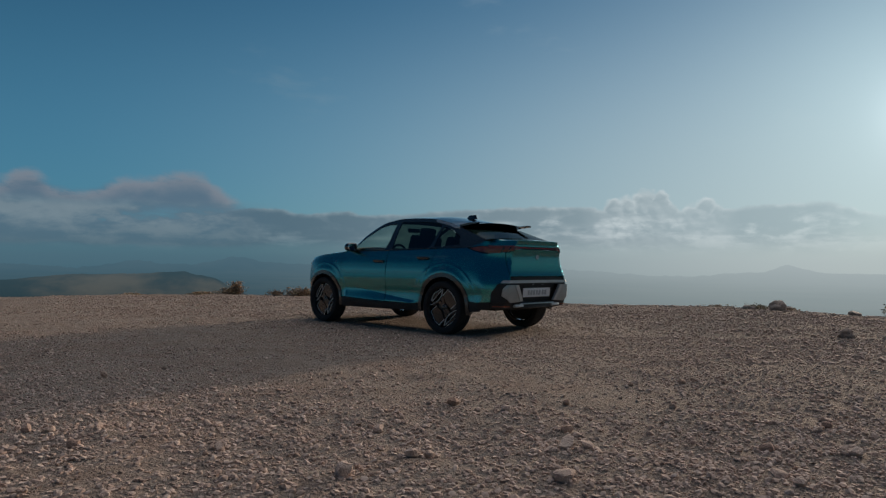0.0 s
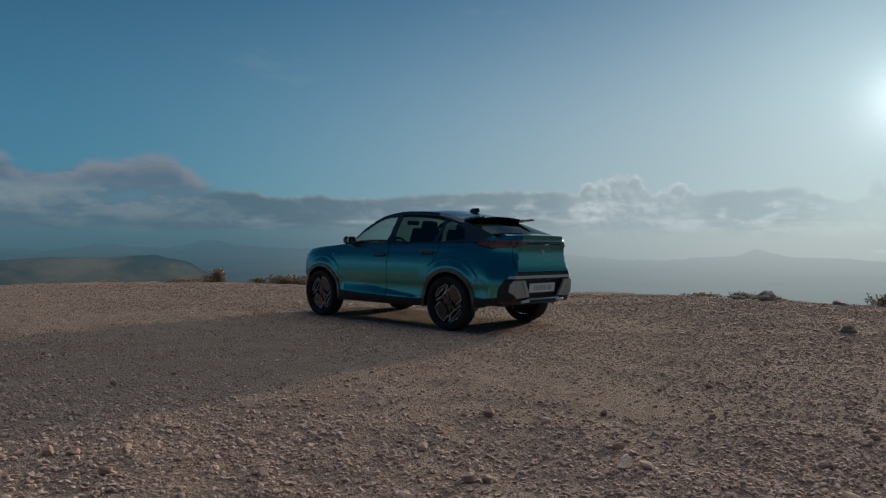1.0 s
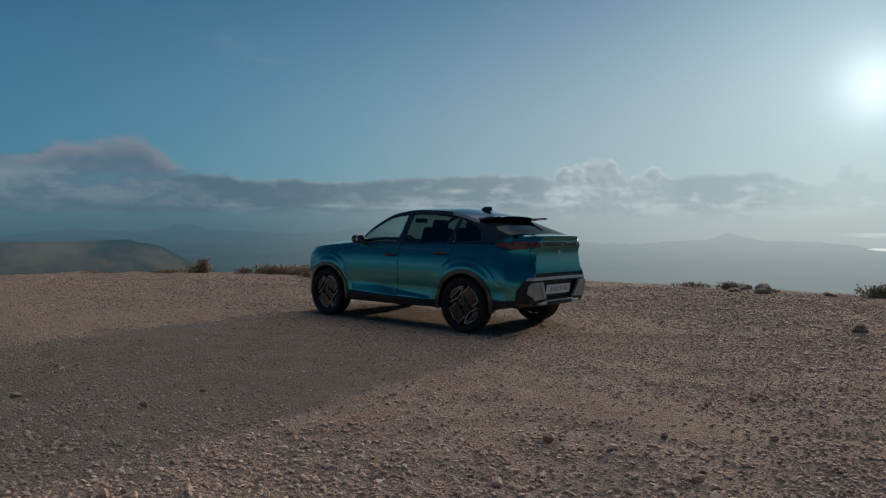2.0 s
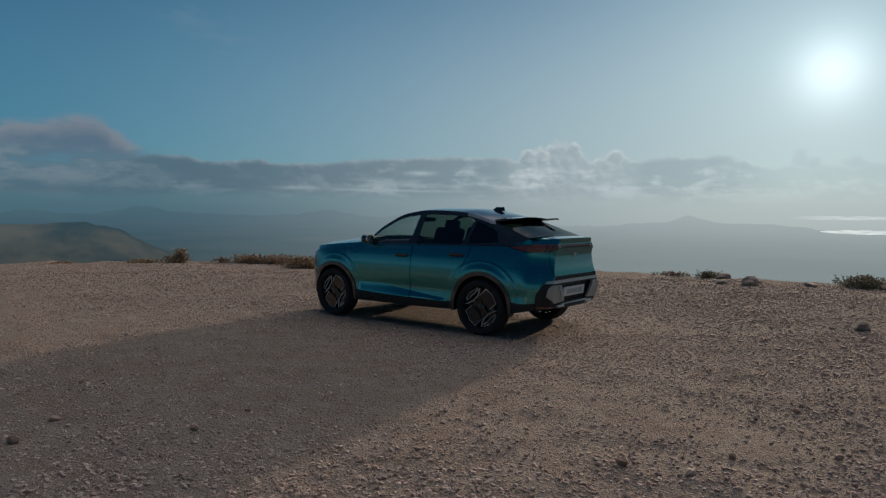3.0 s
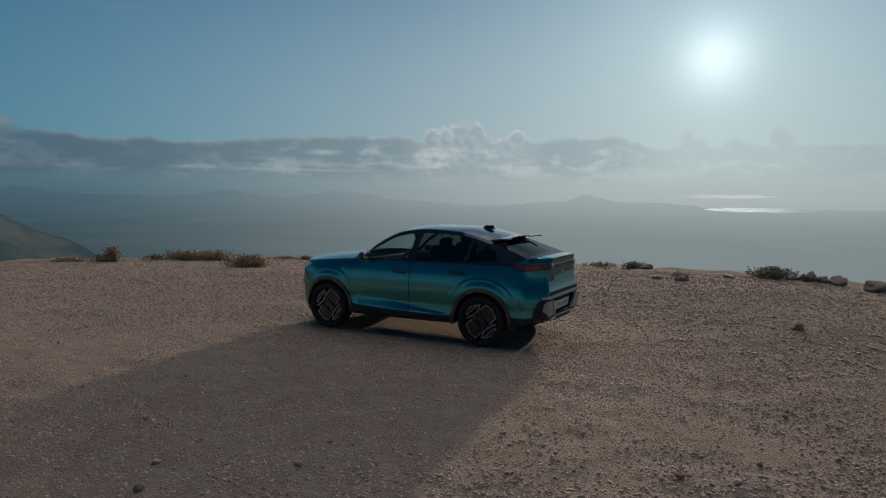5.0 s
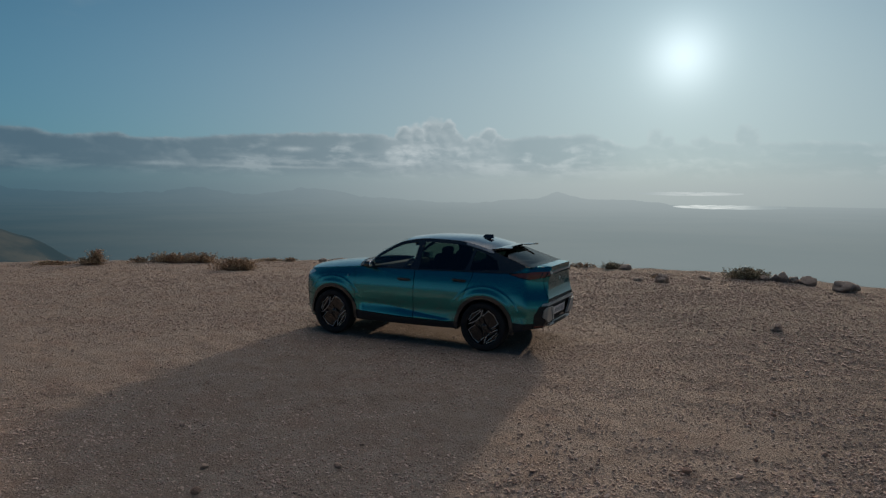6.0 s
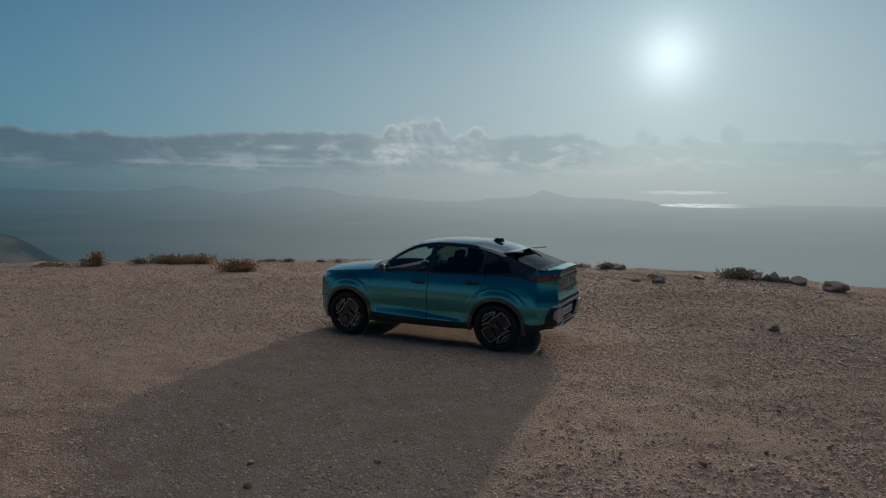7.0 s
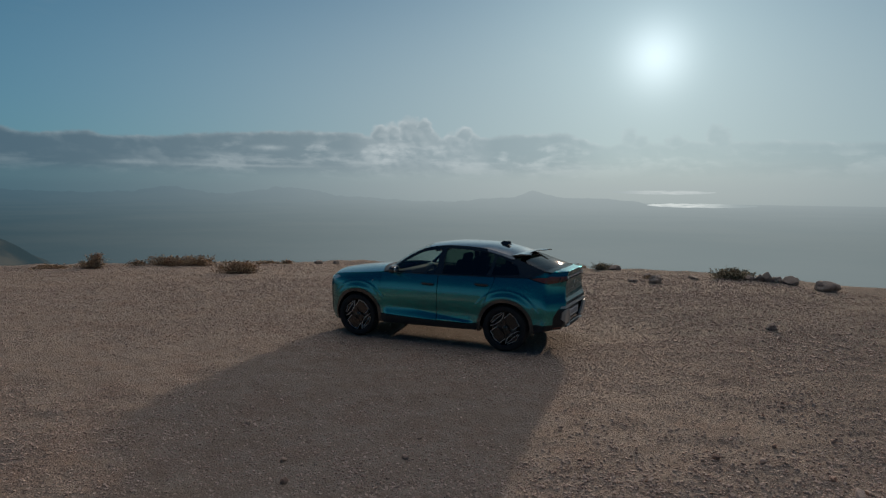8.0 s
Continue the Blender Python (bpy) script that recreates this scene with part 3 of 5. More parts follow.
def front_x(y, z):
    lo, hi = 2.6, 2.4 + nose_end(z)
    for _ in range(26):
        mid = (lo + hi) / 2
        lo, hi = (mid, hi) if side_y(mid, z) > abs(y) else (lo, mid)
    return (lo + hi) / 2


def on_side(x, z): return Vector((x, side_y(x, z), z))
def on_rear(y, z): return Vector((rear_x(y, z), y, z))
def on_front(y, z): return Vector((front_x(y, z), y, z))


top_x = curve((3.40, 0.17), (3.25, 0.22), (2.8, 0.20), (2.24, 0.24), (2.16, 0.22), (1.86, 0.15), (1.46, 0.08), (1.05, 0.03), (0.5, 0.0), (-0.05, -0.07), (-0.62, -0.06), (-0.8, -0.08))
top_z = curve((3.40, 0.012), (3.25, 0.040), (2.8, 0.062), (2.24, 0.070), (2.16, 0.055), (1.86, 0.055), (1.46, 0.052), (1.05, 0.044), (0.5, 0.054), (0.2, 0.045), (-0.05, 0.018), (-0.3, 0.030), (-0.62, 0.028), (-0.95, 0.012))


def on_top(u, s):
    """The hood, screens, roof and deck: u along the edge, s from -1 to 1 across."""
    k = 1 - s * s
    return Vector((u + top_x(u) * k, edge_y(u) * s, edge_z(u) + top_z(u) * (1 - abs(s) ** 2.4)))


def arc(cx, r, a0, a1, n=22, cz=HUB_Z):
    return [(cx + r * math.cos(radians(a0 + (a1 - a0) * i / n)), cz + r * math.sin(radians(a0 + (a1 - a0) * i / n))) for i in range(n + 1)]


def inside(poly, x, y):
    hit = False
    for (x0, y0), (x1, y1) in zip(poly, poly[1:] + poly[:1]):
        if (y0 > y) != (y1 > y) and x < (x1 - x0) * (y - y0) / (y1 - y0) + x0:
            hit = not hit
    return hit


def dense(poly, step):
    out = []
    for (x0, y0), (x1, y1) in zip(poly, poly[1:] + poly[:1]):
        n = max(1, math.ceil(math.hypot(x1 - x0, y1 - y0) / step))
        out += [(x0 + (x1 - x0) * i / n, y0 + (y1 - y0) * i / n) for i in range(n)]
    return out


def shrunk(poly, d):
    """The outline moved inwards by d."""
    area = sum(x0 * y1 - x1 * y0 for (x0, y0), (x1, y1) in zip(poly, poly[1:] + poly[:1]))
    sg, out, n = (1 if area > 0 else -1), [], len(poly)
    for i in range(n):
        (ax, ay), (bx, by), (cx, cy) = poly[i - 1], poly[i], poly[(i + 1) % n]
        e0, e1 = Vector((bx - ax, by - ay)), Vector((cx - bx, cy - by))
        if e0.length < 1e-7 or e1.length < 1e-7:
            continue
        e0.normalize(), e1.normalize()
        nn = Vector((-e0.y - e1.y, e0.x + e1.x)) * sg
        if nn.length < 1e-4:
            continue
        nn.normalize()
        c = max(0.45, abs(nn.dot(Vector((-e0.y, e0.x)))))
        out.append((bx + nn.x * d / c, by + nn.y * d / c))
    return out


def skin(outline, place, out_dir, step=0.03, gap=0.003, thick=0.014, proud=0.0, holes=(), flip=False, lines=()):
    """A body panel: an outline in two coordinates laid on a surface, with turned-in edges. flip mirrors it to the other side."""
    loops = [dense(shrunk(outline, gap), step)] + [dense(shrunk(h, -gap), step) for h in holes]
    pts, edges = [], []
    for lp in loops:
        o = len(pts)
        pts += lp
        edges += [(o + i, o + (i + 1) % len(lp)) for i in range(len(lp))]
    for ln in lines:
        o, run = len(pts), []
        for (x0, y0), (x1, y1) in zip(ln, ln[1:]):
            n = max(1, math.ceil(math.hypot(x1 - x0, y1 - y0) / step))
            run += [(x0 + (x1 - x0) * i / n, y0 + (y1 - y0) * i / n) for i in range(n)]
        run = [q for q in run if inside(loops[0], *q) and min(math.hypot(q[0] - p[0], q[1] - p[1]) for p in loops[0]) > step * 0.4]
        pts += run
        edges += [(o + i, o + i + 1) for i in range(len(run) - 1) if math.hypot(run[i][0] - run[i + 1][0], run[i][1] - run[i + 1][1]) < step * 1.6]
    xs, ys = [p[0] for p in loops[0]], [p[1] for p in loops[0]]
    arr = np.array(pts)
    gx, gy = np.arange(min(xs) + step / 2, max(xs), step), np.arange(min(ys) + step / 2, max(ys), step)
    for x in gx:
        for y in gy:
            if inside(loops[0], x, y) and not any(inside(h, x, y) for h in loops[1:]) and np.min(np.hypot(arr[:, 0] - x, arr[:, 1] - y)) > step * 0.45:
                pts.append((x, y))
    v2, _, f2, *_ = delaunay_2d_cdt([Vector(p) for p in pts], edges, [], 0, 1e-6)
    keep = []
    for f in f2:
        cx, cy = sum(v2[i].x for i in f) / 3, sum(v2[i].y for i in f) / 3
        if inside(loops[0], cx, cy) and not any(inside(h, cx, cy) for h in loops[1:]):
            keep.append(tuple(f))
    eps, co, nm = 0.002, [], []
    od = Vector(out_dir)
    for p in v2:
        a = place(p.x, p.y)
        n = (place(p.x + eps, p.y) - place(p.x - eps, p.y)).cross(place(p.x, p.y + eps) - place(p.x, p.y - eps))
        n = n.normalized() if n.length > 1e-12 else od.copy()
        n = -n if n.dot(od) < 0 else n
        co.append(a + n * proud)
        nm.append(n)
    keep = [f if (co[f[1]] - co[f[0]]).cross(co[f[2]] - co[f[0]]).dot(nm[f[0]]) >= 0 else f[::-1] for f in keep]
    # turned-in edges
    count = {}
    for f in keep:
        for a, b in zip(f, f[1:] + f[:1]):
            count[(a, b)] = 1
    border = [e for e in count if (e[1], e[0]) not in count]
    faces, normals = list(keep), list(nm)
    for a, b in border:
        o = len(co)
        ca, cb = co[a].copy(), co[b].copy()
        co += [ca, cb, cb - nm[b] * thick, ca - nm[a] * thick]
        fn = (cb - ca).cross(nm[a])
        fn = fn.normalized() if fn.length > 1e-9 else nm[a]
        normals += [fn] * 4
        faces.append((o + 1, o, o + 3, o + 2))
    if flip:
        co = [Vector((c.x, -c.y, c.z)) for c in co]
        normals = [Vector((n.x, -n.y, n.z)) for n in normals]
        faces = [f[::-1] for f in faces]
    me = bpy.data.meshes.new("panel")
    me.from_pydata([tuple(c) for c in co], [], faces)
    me.shade_smooth()
    me.normals_split_custom_set_from_vertices([tuple(n) for n in normals])
    return me


def part(name, data, mat, parent, label=""):
    """One mesh object under a thing or a part; data: a bmesh or a mesh."""
    me = data
    if isinstance(data, bmesh.types.BMesh):
        me = bpy.data.meshes.new(name)
        data.to_mesh(me)
        data.free()
    me.name = name
    if mat and not me.materials:
        me.materials.append(mat)
    ob = new(name, me)
    ob.parent = parent
    return tagged(ob, label)


def smooth(bm, angle=35):
    bm.normal_update()
    for f in bm.faces:
        f.smooth = True
    for e in bm.edges:
        if len(e.link_faces) == 2 and e.calc_face_angle(0) > radians(angle):
            e.smooth = False
    return bm


def box(sx, sy, sz, m=Matrix(), bevel=0.0, seg=2, bm=None):
    b = bmesh.new()
    bmesh.ops.create_cube(b, size=1, matrix=Matrix.Diagonal((sx, sy, sz, 1)))
    if bevel:
        bmesh.ops.bevel(b, geom=b.edges[:], offset=bevel, segments=seg, profile=0.6, affect="EDGES")
    bmesh.ops.transform(b, matrix=m, verts=b.verts)
    if bm is None:
        return smooth(b)
    tmp = bpy.data.meshes.new("tmp")
    b.to_mesh(tmp)
    b.free()
    bm.from_mesh(tmp)
    bpy.data.meshes.remove(tmp)
    return smooth(bm)


def lathe(profile, n=64, axis="y"):
    """A turned solid: (radius, height) points round the y axis."""
    bm = bmesh.new()
    rings = []
    for i in range(n):
        a = 2 * math.pi * i / n
        rings.append([bm.verts.new((r * math.cos(a), h, r * math.sin(a))) for r, h in profile])
    for i in range(n):
        p, q = rings[i], rings[(i + 1) % n]
        for j in range(len(profile) - 1):
            bm.faces.new((p[j], p[j + 1], q[j + 1], q[j]))
    bmesh.ops.recalc_face_normals(bm, faces=bm.faces)
    return smooth(bm, 30)


def slab(poly, y0, y1, bevel=0.0):
    """A flat plate with an (x, z) outline between two y."""
    bm = bmesh.new()
    f = bm.faces.new([bm.verts.new((x, y0, z)) for x, z in poly])
    r = bmesh.ops.extrude_face_region(bm, geom=[f])
    bmesh.ops.translate(bm, vec=(0, y1 - y0, 0), verts=[v for v in r["geom"] if isinstance(v, bmesh.types.BMVert)])
    bmesh.ops.recalc_face_normals(bm, faces=bm.faces)
    if bevel:
        bmesh.ops.bevel(bm, geom=bm.edges[:], offset=bevel, segments=2, affect="EDGES")
    return smooth(bm)


car = new("car")
tagged(car, "teal blue metallic coupe-shaped SUV car parked on the stony dirt", "car")
car.matrix_world = pose(0.650, 9.724, 0.003, 0, 0, 135.97) @ Matrix.Translation((0, -0.054, 0)) @ Matrix.Diagonal((1, 1.06, 1, 1))

LEFT, UP, BACK, AHEAD = (0, 1, 0), (0, 0, 1), (-1, 0, 0), (1, 0, 0)


def both(name, outline, mat, label="", parent=None, step=0.03, **kw):
    """The same side panel on the left and the right."""
    return [part(name, skin(outline, on_side, LEFT, step=step, flip=f, **kw), mat, parent[i] if parent else car, label) for i, f in enumerate((False, True))]


def along(f, x0, x1, n=12, d=0.0):
    return [(x0 + (x1 - x0) * i / n, f(x0 + (x1 - x0) * i / n) + d) for i in range(n + 1)]


def on_arch(cx, x=None, z=None, r=ARCH_R, ahead=True):
    if z is not None:
        d = math.sqrt(r * r - (z - HUB_Z) ** 2)
        return math.degrees(math.atan2(z - HUB_Z, d if ahead else -d))
    return math.degrees(math.acos((x - cx) / r))


F, R = WHEELBASE, 0.0
split_x = curve((0.30, -0.72), (0.56, -0.76), (0.75, -0.74), (1.05, -0.68), (1.30, -0.66))

# side panels, meshed along their creases
facet = [(x, 0.425 + 0.165 * ease(x, 0.3, 2.25)) for x in (0.5, 0.65, 0.8, 1.0, 1.2, 1.21, 1.4, 1.6, 1.8, 2.0, 2.15, 2.25)]
creases = [[(x, z + d) for x, z in facet] for d in (-0.006, 0.006)] + [arc(cx, r, -20, 200, 60) for cx in (0.0, WHEELBASE) for r in (0.594, 0.602, 0.611, 0.620, 0.628)]
creases += [[(-(0.76 - 0.06 * ease(z, 0.50, 1.05)) * tail_end(z) + d, z) for z in (0.48, 0.55, 0.65, 0.75, 0.85, 0.95, 1.05, 1.10)] for d in (-0.018, 0.018)]
fender = [(2.30, 1.135)] + along(edge_z, 2.34, 3.22, 12) + [(3.30, 1.02), (3.34, 0.94), (3.34, 0.64)] + arc(F, ARCH_R, on_arch(F, z=0.64), on_arch(F, x=2.30))
both("front_fender", fender, PAINT, lines=creases)
bumper_f = [(3.34, 0.64), (3.34, 0.30), (3.20, 0.225)] + arc(F, ARCH_R, on_arch(F, z=0.225), on_arch(F, z=0.64), 10)
both("front_bumper_corner", bumper_f, PAINT)
door_f = [(2.30, 1.135)] + arc(F, ARCH_R, on_arch(F, x=2.30), on_arch(F, z=0.43, ahead=False), 6) + [(1.70, 0.408), (1.205, 0.395)] + along(belt_z, 1.203, 2.30)[:-1]
doors_front = both("front_door", door_f, PAINT, lines=creases, step=0.024)
door_r = [(1.197, 1.148), (1.198, 0.395), (0.60, 0.39)] + arc(R, ARCH_R, on_arch(R, z=0.40), on_arch(R, x=0.385), 8) + [(0.335, 0.80), (0.30, 0.90), (0.235, 1.03), (0.21, 1.10), (0.20, 1.168)] + along(belt_z, 0.25, 1.15)
doors_rear = both("rear_door", door_r, PAINT, lines=creases, step=0.024)
quarter = [(0.195, 1.168), (0.205, 1.10), (0.23, 1.03), (0.295, 0.90), (0.33, 0.80)] + arc(R, ARCH_R, on_arch(R, x=0.38), on_arch(R, x=-0.465), 26) + [(-0.60, 0.455)] + [(split_x(z), z) for z in (0.465, 0.545, 0.62, 0.70, 0.80, 0.90, 0.98, 1.095)] + [(-0.50, 1.132), (-0.40, 1.162)] + along(belt_z, -0.36, 0.15, 8)
both("rear_quarter_panel", quarter, PAINT, lines=creases, step=0.024, gap=0.001)
sill = [(2.255, 0.425), (1.70, 0.403), (1.20, 0.390), (0.60, 0.385), (0.485, 0.395), (0.47, 0.295), (1.2, 0.285), (2.26, 0.280)]
both("sill_trim", sill, PLASTIC, "charcoal plastic sill trim", proud=0.012)
for cx in (F, R):
    ring = arc(cx, ARCH_R + 0.004, -10, 190, 40) + arc(cx, 0.418, 190, -10, 40)
    both("arch_trim", ring, ARCH, "semi-gloss charcoal wheel arch trim", proud=0.010, thick=0.07, step=0.02)
bumper_rs = arc(R, ARCH_R, on_arch(R, x=-0.465), 186, 8) + [(-0.50, 0.325), (-0.70, 0.365)] + [(split_x(z), z) for z in (0.375, 0.42, 0.465)] + [(-0.60, 0.455)]
both("rear_bumper_side", bumper_rs, PLASTIC, "charcoal plastic bumper side", step=0.02)
lamp_side = [(-0.395, 1.169), (-0.50, 1.137), (split_x(1.10), 1.103)] + [(split_x(z), z) for z in (1.12, 1.15, 1.195)] + [(-0.52, 1.192)]
lamps = both("tail_lamp", lamp_side, LAMP_RED, "smoked red tail lamp", step=0.02, proud=0.004)
shoulder = [(-0.40, 1.176), (-0.52, 1.197)] + [(split_x(z), z) for z in (1.20, 1.24)] + [(split_x(1.27), 1.268), (-0.60, 1.272)]
both("rear_shoulder", shoulder, PAINT, step=0.02)
lamp_front = [(3.335, 1.000), (3.23, 1.035), (3.13, 1.010), (3.22, 0.970), (3.335, 0.925)]
both("headlamp", lamp_front, LAMP_CLEAR, "clear headlamp lens", step=0.02, proud=0.004)

# glasshouse
win_f = [(2.06, 1.160), (1.30, 1.165), (1.24, 1.30), (1.215, 1.545)] + along(edge_z, 1.25, 1.98, 12, -0.055) + [(2.06, 1.185)]
win_r = [(1.13, 1.166), (0.36, 1.184), (0.30, 1.30), (0.27, 1.49)] + along(edge_z, 0.30, 1.115, 10, -0.058)
win_q = [(0.25, 1.196), (-0.20, 1.225), (-0.14, 1.35), (0.05, 1.44), (0.215, 1.488)]
house = along(belt_z, 2.17, -0.36, 20) + [(-0.52, 1.204), (-0.60, 1.268)] + along(edge_z, -0.58, 2.15, 40)
both("pillar_trim", house, GLOSS_BLACK, "gloss black pillar and window frame trim", holes=(win_f, win_r, win_q))
glass = both("side_window", win_f, SIDE_GLASS, "lightly tinted side window", parent=doors_front, step=0.05, thick=0.004, proud=-0.003)
glass += both("side_window", win_r, TINT_GLASS, "dark tinted side window", parent=doors_rear, step=0.05, thick=0.004, proud=-0.003)
glass += both("quarter_window", win_q, QUARTER_GLASS, "dark tinted quarter window", step=0.05, thick=0.004, proud=-0.003)
strip = [(2.12, belt_z(2.12) + 0.004)] + along(belt_z, 2.1, -0.30, 16, 0.004) + along(belt_z, -0.30, 2.12, 16, 0.020)
both("window_trim", strip, GLOSS_BLACK, "gloss black waist trim", proud=0.008, step=0.03)
blade = along(edge_z, 0.42, -0.06, 8, -0.004) + [(-0.07, 1.448)] + along(edge_z, 0.0, 0.40, 6, -0.042)
both("roof_blade", blade, SATIN, "satin grey roof blade", proud=0.010, step=0.02)

# upper panels
def upper(u0, u1, s0=-1.0, s1=1.0, n=6):
    return [(u0 + (u1 - u0) * i / n, s0) for i in range(n)] + [(u1, s0 + (s1 - s0) * i / 8) for i in range(8)] + [(u1 + (u0 - u1) * i / n, s1) for i in range(n)] + [(u0, s1 + (s0 - s1) * i / 8) for i in range(8)]


part("hood", skin(upper(3.36, 2.245), on_top, UP, step=0.06, gap=0.003, thick=0.02), PAINT, car)
part("cowl", skin(upper(2.245, 2.165), on_top, UP, step=0.04), PLASTIC, car, "charcoal plastic cowl")
screen = part("windscreen", skin(upper(2.165, 1.47), on_top, UP, step=0.06, thick=0.005), SCREEN_GLASS, car, "clear windscreen")
part("roof", skin(upper(1.47, -0.06), on_top, UP, step=0.06, thick=0.03), ROOF_BLACK, car, "gloss black roof panel")
rear_screen = part("rear_window", skin(upper(-0.065, -0.70), on_top, UP, step=0.05, thick=0.005), REAR_GLASS, car, "dark rear window")
for ob in glass + [screen, rear_screen]:
    ob.visible_shadow = True


def deck(y, k):
    """The tail's lid from the rear window's foot to its trailing edge."""
    a, b = on_top(-0.70, max(-1, min(1, y / edge_y(-0.70)))), Vector((rear_x(y, 1.285) - 0.004, y, 1.287 - 0.02 * abs(y / 0.7) ** 3))
    m = a.lerp(b, k)
    return m


W = 0.66
part("tail_deck", skin([(-W, 0), (-W / 3, 0), (W / 3, 0), (W, 0), (W, 1), (W / 3, 1), (-W / 3, 1), (-W, 1)], deck, UP, step=0.08, gap=0.001), PAINT, car)


# spoiler
def spoiler_mesh():
    bm = bmesh.new()
    rows = []
    n = 36
    for i in range(n + 1):
        s = -1 + 2 * i / n
        y = 0.585 * s
        a = on_top(0.02, s * 0.98)
        horn = ease(abs(s), 0.70, 0.93)
        x1 = -0.215 - 0.105 * horn
        z1 = edge_z(-0.05) + 0.055 * (1 - abs(s) ** 2.4) + 0.016 + 0.036 * horn
        prof = [(a.x, a.z + 0.004), ((a.x + x1) / 2, (a.z + z1) / 2 + 0.016), (x1, z1), (x1 + 0.010, z1 - 0.014), ((a.x + x1) / 2, (a.z + z1) / 2 - 0.012), (a.x, a.z - 0.020)]
        rows.append([bm.verts.new((px, y, pz)) for px, pz in prof])
    for p, q in zip(rows, rows[1:]):
        for j in range(6):
            bm.faces.new((p[j], p[(j + 1) % 6], q[(j + 1) % 6], q[j]))
    bm.faces.new(rows[0]), bm.faces.new(rows[-1][::-1])
    bmesh.ops.recalc_face_normals(bm, faces=bm.faces)
    return smooth(bm, 40)


part("spoiler", spoiler_mesh(), ROOF_BLACK, car, "gloss black roof spoiler with raised tips")


# roof fin
def fin_mesh():
    bm = bmesh.new()
    low = [(0.45, 0.012), (0.40, 0.030), (0.30, 0.036), (0.235, 0.030), (0.22, 0.0)]
    ring = [(x, y) for x, y in low] + [(x, -y) for x, y in low[-2::-1]] 
    zr = edge_z(0.35) + top_z(0.35)
    levels = [(0.0, 1.0, 0.0), (0.035, 0.62, -0.03), (0.062, 0.34, -0.045)]
    rows = []
    for h, k, dx in levels:
        rows.append([bm.verts.new((0.31 + (x - 0.31) * (k * 0.65 + 0.35) + dx * (1 - k) * 0.6, y * k, zr - 0.006 + h)) for x, y in ring])
    for p, q in zip(rows, rows[1:]):
        for j in range(len(p)):
            bm.faces.new((p[j], p[(j + 1) % len(p)], q[(j + 1) % len(p)], q[j]))
    bm.faces.new(rows[-1]), bm.faces.new(rows[0][::-1])
    bmesh.ops.recalc_face_normals(bm, faces=bm.faces)
    return smooth(bm, 30)


part("roof_fin", fin_mesh(), GLOSS_BLACK, car, "gloss black shark-fin aerial")

# tail
ys = lambda z: side_y(split_x(z), z) - 0.001
part("tailgate_upper", skin([(-ys(1.205), 1.205), (0, 1.205), (ys(1.205), 1.205), (ys(1.24), 1.24), (ys(1.27), 1.272), (0.3, 1.284), (-0.3, 1.284), (-ys(1.27), 1.272), (-ys(1.24), 1.24)], on_rear, BACK, step=0.03, gap=-0.002), PAINT, car)
bar = part("light_bar", skin([(-0.40, 1.166), (0.40, 1.166), (0.40, 1.203), (-0.40, 1.203)], on_rear, BACK, step=0.03, proud=-0.006), PLASTIC, car, "dark tail light bar")
part("light_strip", skin([(-0.40, 1.180), (0.40, 1.180), (0.40, 1.190), (-0.40, 1.190)], on_rear, BACK, step=0.03, proud=0.0, gap=0.0), STRIP_RED, bar, "thin red light strip")
for i, sg in enumerate((1, -1)):
    lamp = [(0.40, 1.166), (0.40, 1.203), (0.55, 1.203), (ys(1.20), 1.203), (ys(1.15), 1.15), (ys(1.12), 1.12), (ys(1.10), 1.103), (0.60, 1.120), (0.50, 1.152)]
    part("lamp_lens", skin(lamp, on_rear, BACK, step=0.02, proud=0.003, gap=-0.003, flip=sg < 0), LAMP_RED, lamps[i], "smoked red tail lamp lens")
    for k in range(3):
        x0 = 0.455 + 0.062 * k
        part("lamp_claw", skin([(x0, 1.192), (x0 + 0.016, 1.192), (x0 + 0.055, 1.135 - 0.014 * k), (x0 + 0.039, 1.135 - 0.014 * k)], on_rear, BACK, step=0.02, gap=0.0, proud=0.007, thick=0.004, flip=sg < 0), GLOSS_BLACK, lamps[i], "black claw bar in the lamp")
    corner = [(0.585, 0.709), (0.585, 0.80), (0.585, 0.95), (0.585, 1.116)] + [(ys(z), z) for z in (1.097, 0.95, 0.80, 0.70, 0.60, 0.545, 0.465)] + [(0.808, 0.52), (0.784, 0.60), (0.724, 0.709)]
    part("rear_corner_panel", skin(corner, on_rear, BACK, step=0.022, gap=-0.003, flip=sg < 0), PAINT, car)
gate = part("tailgate", skin([(-0.58, 0.80), (0, 0.80), (0.58, 0.80), (0.58, 0.95), (0.58, 1.11), (0.50, 1.145), (0.40, 1.162), (-0.40, 1.162), (-0.50, 1.145), (-0.58, 1.11), (-0.58, 0.95)], on_rear, BACK, step=0.022), PAINT, car)
part("badge", skin([(-0.03, 1.045), (0.0, 1.03), (0.03, 1.045), (0.03, 1.085), (0.0, 1.095), (-0.03, 1.085)], on_rear, BACK, step=0.02, gap=0, proud=0.008, thick=0.008), SATIN, gate, "small grey shield badge")
part("tailgate_base", skin([(-0.585, 0.75), (0.585, 0.75), (0.585, 0.797), (-0.585, 0.797)], on_rear, BACK, step=0.02, proud=-0.012), PLASTIC, car, "charcoal plastic band under the tailgate")
lip = [(-0.70, 0.708), (0, 0.708), (0.70, 0.708), (0.67, 0.748), (0.585, 0.752), (-0.585, 0.752), (-0.67, 0.748)]
